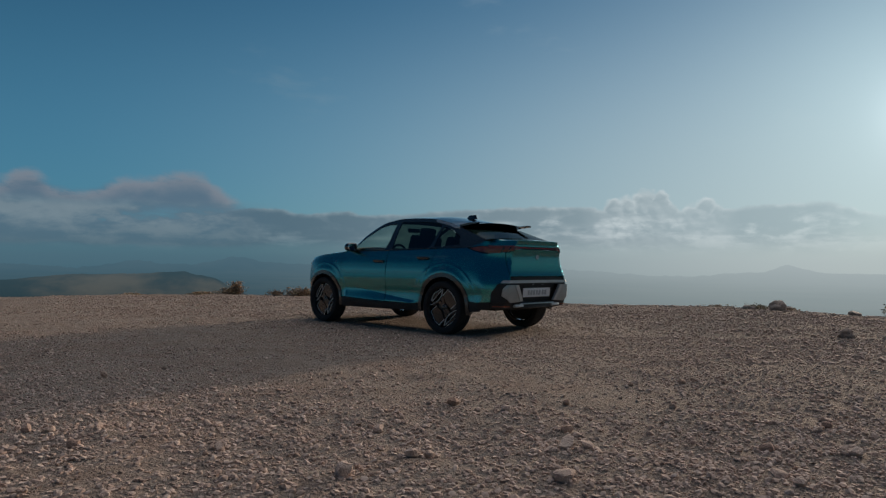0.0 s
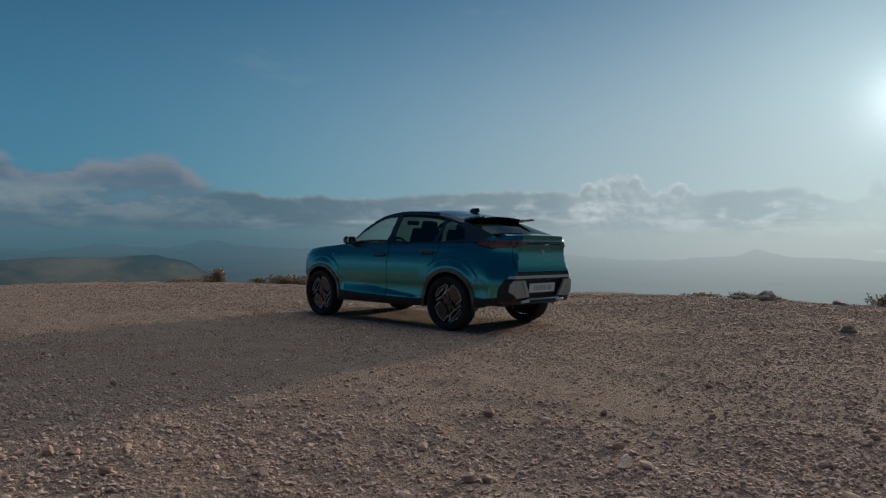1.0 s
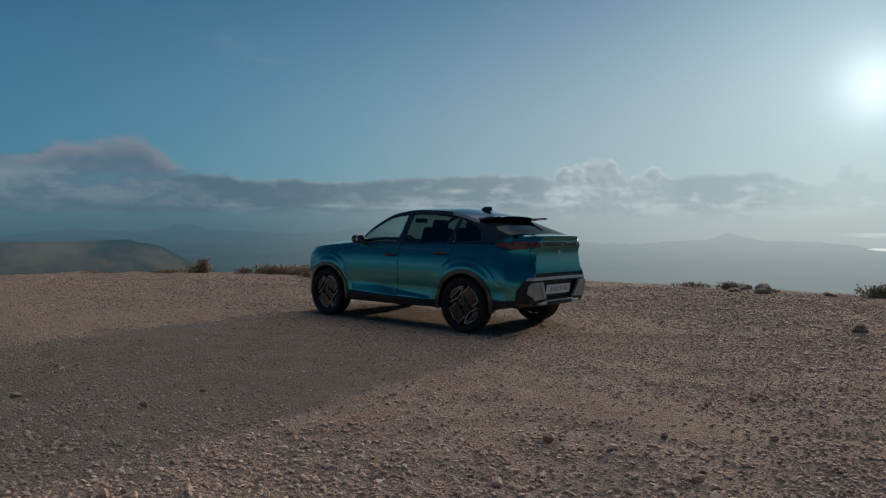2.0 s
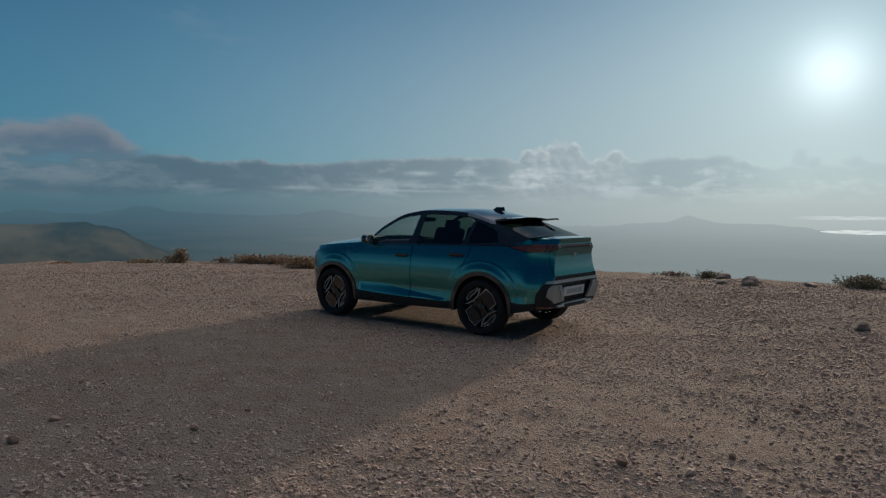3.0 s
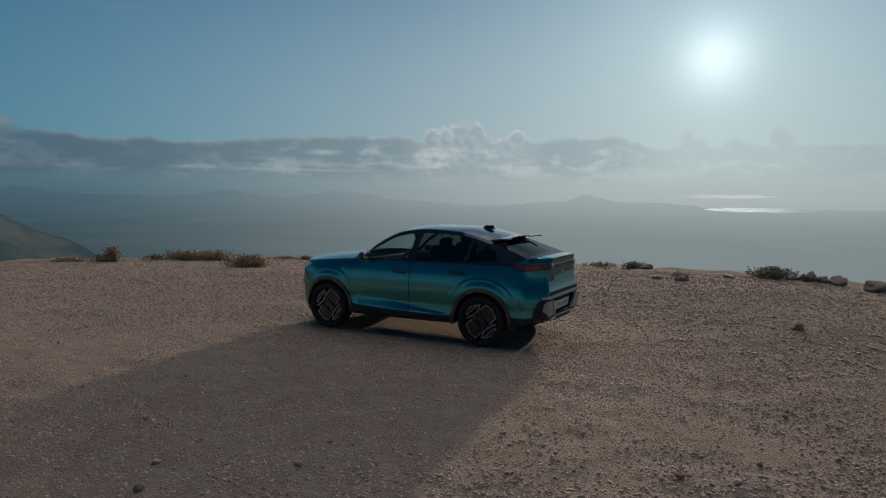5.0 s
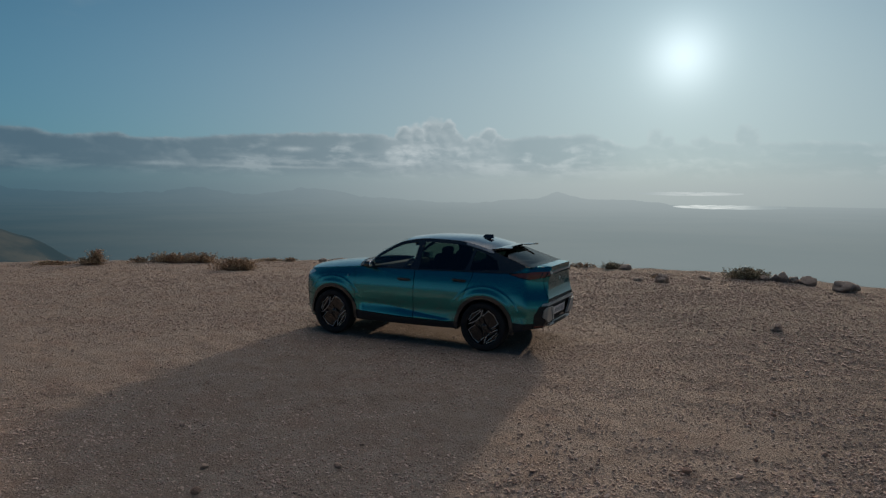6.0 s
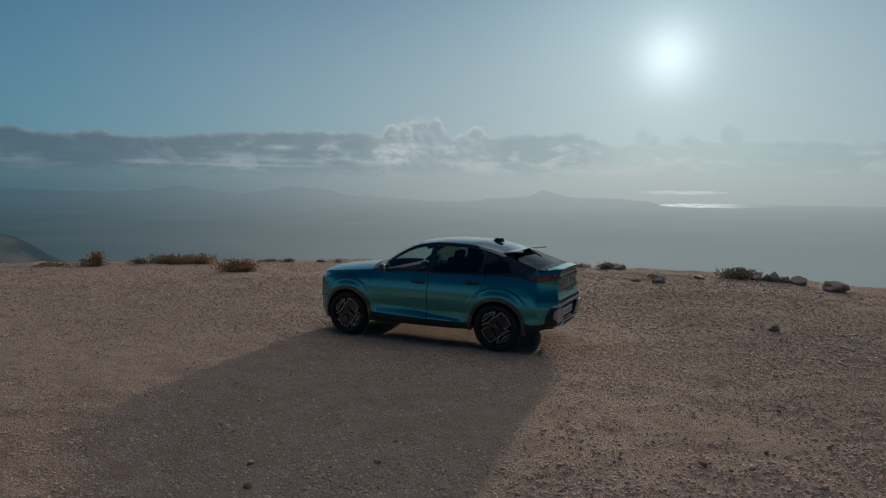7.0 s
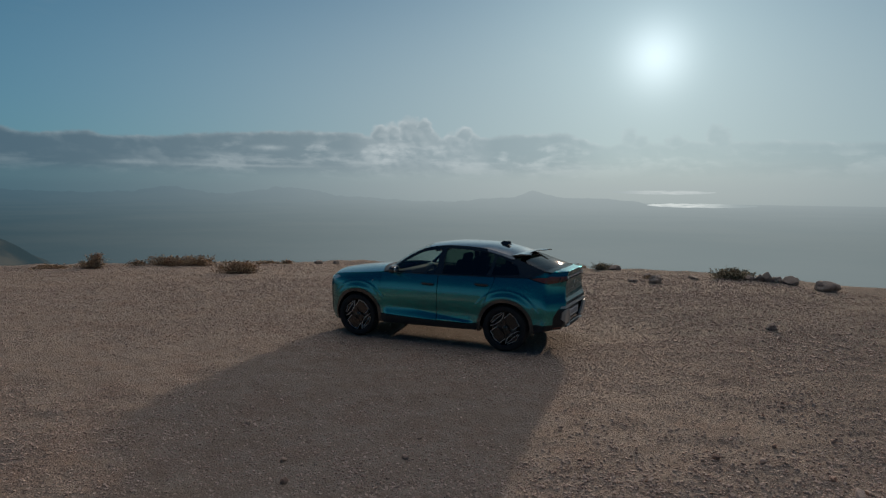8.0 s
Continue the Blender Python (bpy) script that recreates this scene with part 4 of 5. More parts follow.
bumper = part("rear_bumper", skin([(-ys(0.465), 0.465), (-0.805, 0.52), (-0.78, 0.60), (-0.72, 0.705), (0, 0.705), (0.72, 0.705), (0.78, 0.60), (0.805, 0.52), (ys(0.465), 0.465), (ys(0.42), 0.42), (ys(0.375), 0.375), (0.45, 0.372), (0, 0.372), (-0.45, 0.372), (-ys(0.375), 0.375), (-ys(0.42), 0.42)], on_rear, BACK, step=0.022, holes=([(-0.30, 0.455), (0.30, 0.455), (0.43, 0.69), (-0.43, 0.69)],)), PLASTIC, car, "charcoal plastic rear bumper")
part("bumper_lip", skin(lip, on_rear, BACK, step=0.022, proud=0.012, thick=0.03), LIP, bumper, "satin metal bumper lip")


def pocket(y, z):
    v = on_rear(y, z)
    v.x += 0.045
    return v


part("plate_pocket", skin([(-0.31, 0.45), (0.31, 0.45), (0.44, 0.70), (-0.44, 0.70)], pocket, BACK, step=0.05), PLASTIC, bumper)
for sg in (1, -1):
    pod = [(0.44, 0.690), (0.318, 0.468), (0.58, 0.455), (0.69, 0.545), (0.68, 0.64), (0.635, 0.690)]
    part("bumper_pod", skin(pod, on_rear, BACK, step=0.022, proud=0.022, thick=0.03, flip=sg < 0), SATIN, bumper, "satin grey faceted bumper corner")
    part("pod_facet", skin([(0.445, 0.686), (0.326, 0.474), (0.385, 0.472), (0.505, 0.660), (0.512, 0.686)], on_rear, BACK, step=0.022, gap=0.002, proud=0.030, thick=0.012, flip=sg < 0), LIP, bumper, "bright inner facet of the bumper corner")
    part("tow_trim", box(0.05, 0.17, 0.035, pose(-0.885, 0.39 * sg, 0.405, 0, 18, 0), 0.012), LIP, bumper, "satin metal diffuser trim")
    part("reflector", skin([(0.52, 0.392), (0.76, 0.396), (0.76, 0.420), (0.52, 0.410)], on_rear, BACK, step=0.03, proud=0.006, flip=sg < 0), LAMP_RED, bumper, "red reflector strip")
part("skid_plate", box(0.07, 0.62, 0.05, pose(-0.86, 0, 0.392, 0, 12, 0), 0.012), PLASTIC, bumper)
part("skid_edge", box(0.02, 0.72, 0.018, pose(-0.892, 0, 0.432, 0, 12, 0), 0.005), SATIN, bumper)

plate_pose = pose(rear_x(0, 0.58) + 0.022, 0, 0.580, 0, -6, 0)
plate = part("number_plate", box(0.008, 0.58, 0.125, plate_pose, 0.003), PLATE, bumper, "white number plate with unreadable grey bars")
for k in range(7):
    part("plate_bar", box(0.004, 0.040, 0.066, plate_pose @ pose(-0.0055, -0.185 + 0.058 * k + (0.012 if k > 1 else 0), 0), 0.001), PLATE_INK, plate)
for sg in (1, -1):
    part("plate_lamp", box(0.012, 0.03, 0.008, pose(rear_x(0, 0.68) + 0.012, 0.10 * sg, 0.690), 0.002), LAMP_CLEAR, bumper)

# front face
part("front_bumper", skin([(-0.72, 0.225), (0, 0.20), (0.72, 0.225), (0.73, 0.5), (0.73, 0.80), (0.66, 0.93), (0.5, 0.97), (-0.5, 0.97), (-0.66, 0.93), (-0.73, 0.80), (-0.73, 0.5)], on_front, AHEAD, step=0.05, gap=-0.004), PAINT, car)
part("front_chin", box(0.30, 1.30, 0.05, pose(3.18, 0, 0.225), 0.02), PLASTIC, car)

# hidden inner body, floor and wheel wells
tub = bmesh.new()
box(4.05, 1.28, 0.46, pose(1.32, 0, 0.57), 0.02, bm=tub)
for sg in (1, -1):
    box(1.72, 0.10, 0.80, pose(1.36, 0.775 * sg, 0.73), 0.02, bm=tub)
    box(0.60, 0.06, 0.30, pose(-0.02, 0.70 * sg, 1.02), 0.02, bm=tub)
box(0.70, 1.30, 0.30, pose(2.85, 0, 0.82), 0.02, bm=tub)
part("inner_body", tub, UNDER, car)
part("floor_pan", box(2.0, 1.50, 0.10, pose(1.37, 0, 0.335), 0.03), UNDER, car)
for cx in (F, R):
    for sg in (1, -1):
        bm = bmesh.new()
        rows = []
        for a in range(-6, 187, 8):
            c, s = math.cos(radians(a)), math.sin(radians(a))
            rows.append([bm.verts.new((cx + 0.43 * c, y * sg, HUB_Z + 0.43 * s)) for y in (0.62, 0.75, 0.88)])
        for p, q in zip(rows, rows[1:]):
            for j in range(2):
                bm.faces.new((p[j], p[j + 1], q[j + 1], q[j]))
        part("wheel_liner", smooth(bm), UNDER, car)

# cabin
part("dashboard", box(0.42, 1.40, 0.20, pose(1.98, 0, 1.07, 0, 8, 0), 0.06), TRIM_CLOTH, car)
wheel_pose = pose(1.60, 0.36, 1.10, 0, 68, 0)
bm = bmesh.new()
for i in range(28):
    a = 2 * math.pi * i / 28
    box(0.034, 0.046, 0.034, wheel_pose @ pose(0.165 * math.cos(a), 0.165 * math.sin(a), 0, 0, 0, math.degrees(a)), 0.010, bm=bm)
box(0.14, 0.30, 0.03, wheel_pose, 0.012, bm=bm)
part("steering_wheel", bm, TRIM_CLOTH, car)
part("inner_mirror", box(0.04, 0.24, 0.07, pose(1.60, 0, 1.50), 0.015), GLOSS_BLACK, car)


def seat_mesh(width, rows=(0.0,)):
    bm = bmesh.new()
    box(0.50, width, 0.16, pose(0.10, 0, 0.72, 0, -8, 0), 0.05, bm=bm)
    box(0.16, width, 0.68, pose(-0.21, 0, 1.03, 0, -17, 0), 0.06, bm=bm)
    return bm


def head_mesh(y):
    bm = bmesh.new()
    box(0.10, 0.27, 0.17, pose(-0.325, y, 1.385, 0, -14, 0), 0.045, 3, bm=bm)
    box(0.012, 0.012, 0.16, pose(-0.30, y - 0.05, 1.28, 0, -14, 0), bm=bm)
    box(0.012, 0.012, 0.16, pose(-0.30, y + 0.05, 1.28, 0, -14, 0), bm=bm)
    return bm


for y in (0.37, -0.37):
    s = part("front_seat", seat_mesh(0.54), TRIM_CLOTH, car)
    s.location = (1.20, y, 0.03)
    part("headrest", head_mesh(0), TRIM_CLOTH, s)
s = part("rear_seat", seat_mesh(1.26), TRIM_CLOTH, car)
s.location = (0.42, 0, -0.02)
for y in (0.40, -0.40):
    part("headrest", head_mesh(y), TRIM_CLOTH, s)
part("parcel_shelf", box(0.75, 1.20, 0.03, pose(-0.30, 0, 1.13), 0.01), TRIM_CLOTH, car)
part("headliner", skin(upper(1.40, 0.0, -0.93, 0.93), lambda u, s: on_top(u, s) - Vector((0, 0, 0.05)), UP, step=0.12), TRIM_CLOTH, car)

# mirrors, handles, badges
for i, sg in enumerate((1, -1)):
    bm = bmesh.new()
    bmesh.ops.create_uvsphere(bm, u_segments=20, v_segments=14, radius=1.0)
    for v in bm.verts:
        x, y, z = v.co
        sq = lambda c: math.copysign(abs(c) ** 0.72, c)
        v.co = (sq(x) * (0.085 if x > 0 else 0.05), sq(y) * 0.098, sq(z) * (0.070 - 0.010 * y))
    bmesh.ops.transform(bm, matrix=pose(1.975, 0.945 * sg, 1.208, 0, 0, -8 * sg), verts=bm.verts)
    m = part("wing_mirror", smooth(bm, 60), GLOSS_BLACK, doors_front[i], "gloss black wing mirror")
    part("mirror_stalk", box(0.10, 0.13, 0.035, pose(2.03, 0.895 * sg, 1.150, 14 * sg, 0, 0), 0.012), GLOSS_BLACK, m)
    bm = bmesh.new()
    bmesh.ops.create_circle(bm, cap_ends=True, segments=28, radius=1.0)
    for v in bm.verts:
        x, y, _ = v.co
        sq = lambda c: math.copysign(abs(c) ** 0.75, c)
        v.co = (0, sq(x) * 0.083, sq(y) * 0.054)
    r = bmesh.ops.extrude_face_region(bm, geom=bm.faces[:])
    bmesh.ops.translate(bm, vec=(0.02, 0, 0), verts=[v for v in r["geom"] if isinstance(v, bmesh.types.BMVert)])
    bmesh.ops.recalc_face_normals(bm, faces=bm.faces)
    bmesh.ops.transform(bm, matrix=pose(1.922, 0.945 * sg, 1.208, 0, 3, 6 * sg), verts=bm.verts)
    part("mirror_glass", bm, MIRROR, m, "bright mirror glass")
    for door, hx, hz in ((doors_front[i], 1.375, 0.995), (doors_rear[i], 0.415, 1.040)):
        y = side_y(hx, hz)
        # body-coloured handle whose shade is put in as gloss black
        h = part("door_handle", box(0.235, 0.030, 0.036, pose(hx, (y + 0.012) * sg, hz, -8 * sg, -2, 0), 0.013, 3), GLOSS_BLACK, door, "flush door handle, its shade painted as gloss black")
        # flat black strip standing in for the shade of the recess
        part("recess_shade", skin([(hx - 0.10, hz - 0.036), (hx + 0.09, hz - 0.036), (hx + 0.11, hz - 0.010), (hx - 0.12, hz - 0.010)], on_side, LEFT, step=0.03, gap=0, proud=0.004, thick=0.006, flip=sg < 0), GLOSS_BLACK, h, "handle recess, its shade painted as a black strip")
    part("fender_badge", skin([(2.437, 0.972), (2.46, 0.970), (2.46, 1.006), (2.437, 1.008)], on_side, LEFT, step=0.02, gap=0, proud=0.004, thick=0.005, flip=sg < 0), SATIN, car, "small metal shield badge")


# wheels
def strip_mesh(line, width, y0, y1):
    """A raised ridge along a line in the wheel's plane."""
    bm = bmesh.new()
    left, right = [], []
    for i, (x, z) in enumerate(line):
        a, b = Vector(line[max(i - 1, 0)]), Vector(line[min(i + 1, len(line) - 1)])
        d = (b - a).normalized()
        n = Vector((-d.y, d.x)) * width / 2
        left.append((x + n.x, z + n.y)), right.append((x - n.x, z - n.y))
    cols = [[bm.verts.new((p[0], y, p[1])) for p, y in ((l, y0), (l, y1), (r, y1), (r, y0))] for l, r in zip(left, right)]
    for p, q in zip(cols, cols[1:]):
        for j in range(4):
            bm.faces.new((p[j], p[(j + 1) % 4], q[(j + 1) % 4], q[j]))
    bm.faces.new(cols[0]), bm.faces.new(cols[-1][::-1])
    bmesh.ops.recalc_face_normals(bm, faces=bm.faces)
    return smooth(bm, 30)


def build_wheel():
    """One wheel about its hub, its face towards +y."""
    rim_r = 0.275
    w = part("wheel", lathe([(0.262, -0.12), (rim_r, -0.115), (rim_r + 0.006, -0.105), (0.256, -0.09), (0.254, 0.0), (0.262, 0.045), (0.270, 0.064), (rim_r + 0.003, 0.067), (rim_r + 0.006, 0.060), (0.272, 0.05), (0.262, -0.11), (0.262, -0.12)]), RIM_DARK, car, "dark alloy wheel with bright-cut blades")
    tyre = [(0.272, -0.105), (0.290, -0.118), (0.325, -0.124), (0.350, -0.116), (0.361, -0.098), (TYRE_R, -0.07), (TYRE_R, 0.055), (0.361, 0.082), (0.350, 0.100), (0.325, 0.108), (0.290, 0.102), (0.277, 0.088), (0.272, 0.068)]
    bm = lathe(tyre, 72)
    part("tyre", bm, RUBBER, w, "black rubber tyre")
    for h in (-0.05, -0.008, 0.034):
        part("tread_rib", lathe([(TYRE_R - 0.002, h - 0.016), (TYRE_R + 0.004, h - 0.014), (TYRE_R + 0.004, h + 0.014), (TYRE_R - 0.002, h + 0.016)], 72), RUBBER, w)
    part("brake_disc", lathe([(0.06, -0.03), (0.165, -0.03), (0.165, -0.012), (0.06, -0.012), (0.06, -0.03)], 40), DISC, w, "steel brake disc")
    part("wheel_back", lathe([(0.02, -0.06), (0.25, -0.06), (0.25, -0.07), (0.02, -0.07)], 40), UNDER, w)
    big = [(-0.05, 0.62), (0.30, 0.95), (0.66, 0.72), (0.93, 0.24), (0.52, -0.06), (0.16, 0.22)]
    slim = [(-0.93, 0.32), (-0.72, 0.70), (-0.20, 0.97), (-0.16, 0.90), (-0.52, 0.58), (-0.86, 0.27)]
    run = [(-0.93, 0.10), (-0.80, 0.13), (-0.42, 0.33), (-0.16, 0.62), (-0.06, 0.97)]
    scale_all = lambda pts: [(x * 0.945, z * 0.945) for x, z in pts]
    for sg in (1, -1):
        p = [(x * sg * rim_r * -1, z * sg * rim_r) for x, z in scale_all(big)]
        part("blade", slab(p, 0.036, 0.052, 0.002), RIM_DARK, w, "gloss black wheel blade")
        edge = [p[0], p[1], p[2], p[3], p[4]]
        part("blade_edge", strip_mesh(edge, 0.0075, 0.050, 0.058), ALLOY, w, "bright-cut alloy edge")
        q = [(x * sg * rim_r * -1, z * sg * rim_r) for x, z in scale_all(slim)]
        for piece in (q[:3], q[3:]):
            part("blade_edge", strip_mesh(piece, 0.0060, 0.046, 0.056), ALLOY, w, "bright-cut alloy edge")
        part("blade", slab(q, 0.030, 0.046, 0.002), RIM_DARK, w, "gloss black wheel blade")
        r = [(x * sg * rim_r * -1, z * sg * rim_r) for x, z in scale_all(run)]
        part("blade_edge", strip_mesh(r, 0.0075, 0.046, 0.057), ALLOY, w, "bright-cut alloy edge")
        part("spoke", strip_mesh([(x * 0.9, z * 0.9) for x, z in r[:1]] + r[1:3] + [(0, 0)], 0.05, 0.018, 0.044), RIM_DARK, w)
        part("spoke", strip_mesh([r[-1], r[-2], (0, 0)], 0.05, 0.018, 0.044), RIM_DARK, w)
    part("hub_cap", lathe([(0.0, 0.052), (0.022, 0.052), (0.032, 0.048), (0.055, 0.040), (0.060, 0.0)], 32), RIM_DARK, w, "dark hub cap")
    for k in range(5):
        a = 2 * math.pi * k / 5
        part("wheel_bolt", lathe([(0.0, 0.050), (0.008, 0.049), (0.009, 0.03)], 10), DISC, w).location = (0.040 * math.cos(a), -0.002, 0.040 * math.sin(a))
    return w


first_wheel = build_wheel()
first_wheel.location = (R, 0.828, HUB_Z)
first_wheel.rotation_euler = (0, radians(0), 0)
for cx, sg in ((F, 1), (R, -1), (F, -1)):
    copy_thing(first_wheel, pose(cx, 0.828 * sg, HUB_Z, 0, 14 if sg > 0 else 40, 0 if sg > 0 else 180))


# ---- stones ----
def object_stone_material(name, dark, pale, dull):
    m, t, b = material(name)
    rnd = Val(t, t.nodes.new("ShaderNodeObjectInfo").outputs["Random"])
    p = world_place(t)
    n, f = noise_at(t, p, 9.0, 5.0, 0.6), noise_at(t, p, 70.0, 4.0, 0.65)
    c = mix(t, rnd, dark, pale)
    c = mix(t, n.step(0.42, 0.70) * 0.6, c, dull)
    c = mix(t, f.step(0.5, 0.8) * 0.4, c, dark)
    t.links.new(c, b.inputs["Base Color"])
    b.inputs["Roughness"].default_value, b.inputs["Specular IOR Level"].default_value = 0.92, 0.2
    bumped(t, b, n * 1.5 + f * 0.6, 0.7, 0.02)
    return m


PEBBLE = object_stone_material("single_stone", (0.37, 0.25, 0.19, 1), (0.62, 0.49, 0.41, 1), (0.44, 0.33, 0.27, 1))
ROCK = object_stone_material("weathered_rock", (0.28, 0.22, 0.185, 1), (0.44, 0.36, 0.30, 1), (0.36, 0.32, 0.275, 1))


def stone_shape(seed, div=1, flat=0.7, rough=0.35, facets=8):
    """An angular stone about 1 across, as points and faces."""
    bm = bmesh.new()
    bmesh.ops.create_icosphere(bm, subdivisions=div, radius=0.5)
    rng = random.Random(seed)
    off = Vector((rng.uniform(-9, 9), rng.uniform(-9, 9), rng.uniform(-9, 9)))
    cuts = [(Vector((rng.gauss(0, 1), rng.gauss(0, 1), rng.gauss(0, 0.8))).normalized(), rng.uniform(0.24, 0.40)) for _ in range(facets)]
    ax = (rng.uniform(0.8, 1.2), rng.uniform(0.6, 0.95), flat * rng.uniform(0.75, 1.15))
    for v in bm.verts:
        d = v.co.normalized()
        v.co = v.co * (1 + rough * (noise.noise(d * 1.6 + off) + 0.4 * noise.noise(d * 4 + off)))
        for n, h in cuts:
            e = v.co.dot(n) - h
            if e > 0:
                v.co -= n * e * 0.85
        v.co = Vector((v.co.x * ax[0], v.co.y * ax[1], v.co.z * ax[2]))
    co, fs = np.array([v.co[:] for v in bm.verts]), np.array([[v.index for v in f.verts] for f in bm.faces])
    bm.free()
    return co, fs


def in_car_track(x, y):
    """Where wheels roll: close round the car's tyres."""
    c, s = math.cos(radians(135.97)), math.sin(radians(135.97))
    dx, dy = x - 0.65, y - 9.724
    u, v = dx * c + dy * s, -dx * s + dy * c
    near = np.zeros(np.shape(x), bool)
    for cx in (0.0, WHEELBASE):
        near |= (np.abs(u - cx) < 0.30) & (np.abs(np.abs(v) - 0.83) < 0.17)
    return near


def under_car(x, y):
    """1 in the lee under the car's floor, 0 a little outside it."""
    c, s = math.cos(radians(135.97)), math.sin(radians(135.97))
    dx, dy = x - 0.65, y - 9.724
    u, v = dx * c + dy * s, -dx * s + dy * c
    return np.clip((0.5 - np.maximum(np.abs(u - 1.37) - 2.1, np.abs(v) - 0.85)) / 0.5, 0, 1)


def scatter(n, x0, x1, y0, y1, size_lo, size_hi, seed, clump=0.0, power=2.2, fade=99.0):
    """Places, sizes and turns of stones; more where a slow noise is high."""
    g = np.random.default_rng(seed)
    x, y = g.uniform(x0, x1, n * 3), g.uniform(y0, y1, n * 3)
    smooth_track = np.exp(-(((x + 3.4) * 0.69 + (y - 8.2) * 0.72) / 1.8) ** 2) * 0.4
    w = np.clip(1 - clump * (2 - value_noise(x * 0.9 + 7, y * 0.9, seed) - value_noise(x * 3.1 + 7, y * 3.1, seed + 5)) - smooth_track * np.clip((y - 3.2) / 2.5, 0, 1), 0.03, 1)
    w = w * np.clip((fade - y) / 2.6, 0, 1) * (1 - 0.85 * under_car(x, y))
    ok = (g.uniform(0, 1, len(x)) < w) & ~in_car_track(x, y)
    x, y = x[ok][:n], y[ok][:n]
    s = size_lo + (size_hi - size_lo) * g.uniform(0, 1, len(x)) ** power
    return x, y, s, g.uniform(0, 2 * math.pi, len(x)), g.uniform(-0.5, 0.5, len(x))


def gravel_mesh(batches):
    allco, allf, o = [], [], 0
    fine, coarse = stone_blocks(), stone_ico()
    for near, (x, y, s, turn, tip) in batches:
        ico = coarse if near else fine
        z = ground_height(x, y)
        kind = (np.arange(len(x)) * 7) % len(ico)
        for k, (co, fs) in enumerate(ico):
            m = kind == k
            c, sn, ct, st = np.cos(turn[m]), np.sin(turn[m]), np.cos(tip[m]), np.sin(tip[m])
            px = co[None, :, 0] * ct[:, None] + co[None, :, 2] * st[:, None]
            pz = -co[None, :, 0] * st[:, None] + co[None, :, 2] * ct[:, None]
            py = co[None, :, 1]
            sz = s[m][:, None]
            X = x[m][:, None] + sz * (px * c[:, None] - py * sn[:, None])
            Y = y[m][:, None] + sz * (px * sn[:, None] + py * c[:, None])
            Z = z[m][:, None] + sz * (pz * (1.0 if near else 0.78) + (0.08 if near else 0.06))
            allco.append(np.stack([X, Y, Z], -1).reshape(-1, 3))
            base = o + np.arange(m.sum())[:, None, None] * len(co)
            allf.append((fs[None] + base).reshape(-1, 3))
            o += m.sum() * len(co)
    co, fs = np.concatenate(allco), np.concatenate(allf)
    me = bpy.data.meshes.new("gravel")
    me.vertices.add(len(co))
    me.vertices.foreach_set("co", co.ravel())
    me.loops.add(fs.size)
    me.loops.foreach_set("vertex_index", fs.ravel().astype(np.int32))
    me.polygons.add(len(fs))
    me.polygons.foreach_set("loop_start", np.arange(0, fs.size, 3, dtype=np.int32))
    me.update(calc_edges=True)
    me.validate()
    me.shade_flat()
    return me


def stone_ico():
    """Small twelve-cornered stones."""
    out = []
    for k in range(8):
        rng = random.Random(500 + k)
        g = (1 + 5 ** 0.5) / 2
        v = [Vector(p).normalized() * 0.5 for p in ((-1, g, 0), (1, g, 0), (-1, -g, 0), (1, -g, 0), (0, -1, g), (0, 1, g), (0, -1, -g), (0, 1, -g), (g, 0, -1), (g, 0, 1), (-g, 0, -1), (-g, 0, 1))]
        f = ((0, 11, 5), (0, 5, 1), (0, 1, 7), (0, 7, 10), (0, 10, 11), (1, 5, 9), (5, 11, 4), (11, 10, 2), (10, 7, 6), (7, 1, 8), (3, 9, 4), (3, 4, 2), (3, 2, 6), (3, 6, 8), (3, 8, 9), (4, 9, 5), (2, 4, 11), (6, 2, 10), (8, 6, 7), (9, 8, 1))
        ax = Vector((rng.uniform(0.9, 1.3), rng.uniform(0.65, 1.0), rng.uniform(0.5, 0.85)))
        co = [Vector((p.x * ax.x, p.y * ax.y, p.z * ax.z)) * rng.uniform(0.72, 1.22) for p in v]
        out.append((np.array([c[:] for c in co]), np.array(f)))
    return out


def stone_blocks():
    """Tiny eight-cornered stones."""
    out = []
    for k in range(10):
        rng = random.Random(700 + k)
        ax = Vector((rng.uniform(0.9, 1.25), rng.uniform(0.65, 1.0), rng.uniform(0.55, 0.85)))
        co = [(x * ax.x * rng.uniform(0.55, 1.2), y * ax.y * rng.uniform(0.55, 1.2), z * ax.z * rng.uniform(0.6, 1.15)) for x in (-0.36, 0.36) for y in (-0.36, 0.36) for z in (-0.36, 0.36)]
        f = ((0, 1, 3), (0, 3, 2), (4, 6, 7), (4, 7, 5), (0, 4, 5), (0, 5, 1), (2, 3, 7), (2, 7, 6), (0, 2, 6), (0, 6, 4), (1, 5, 7), (1, 7, 3))
        out.append((np.array(co), np.array(f)))
    return out


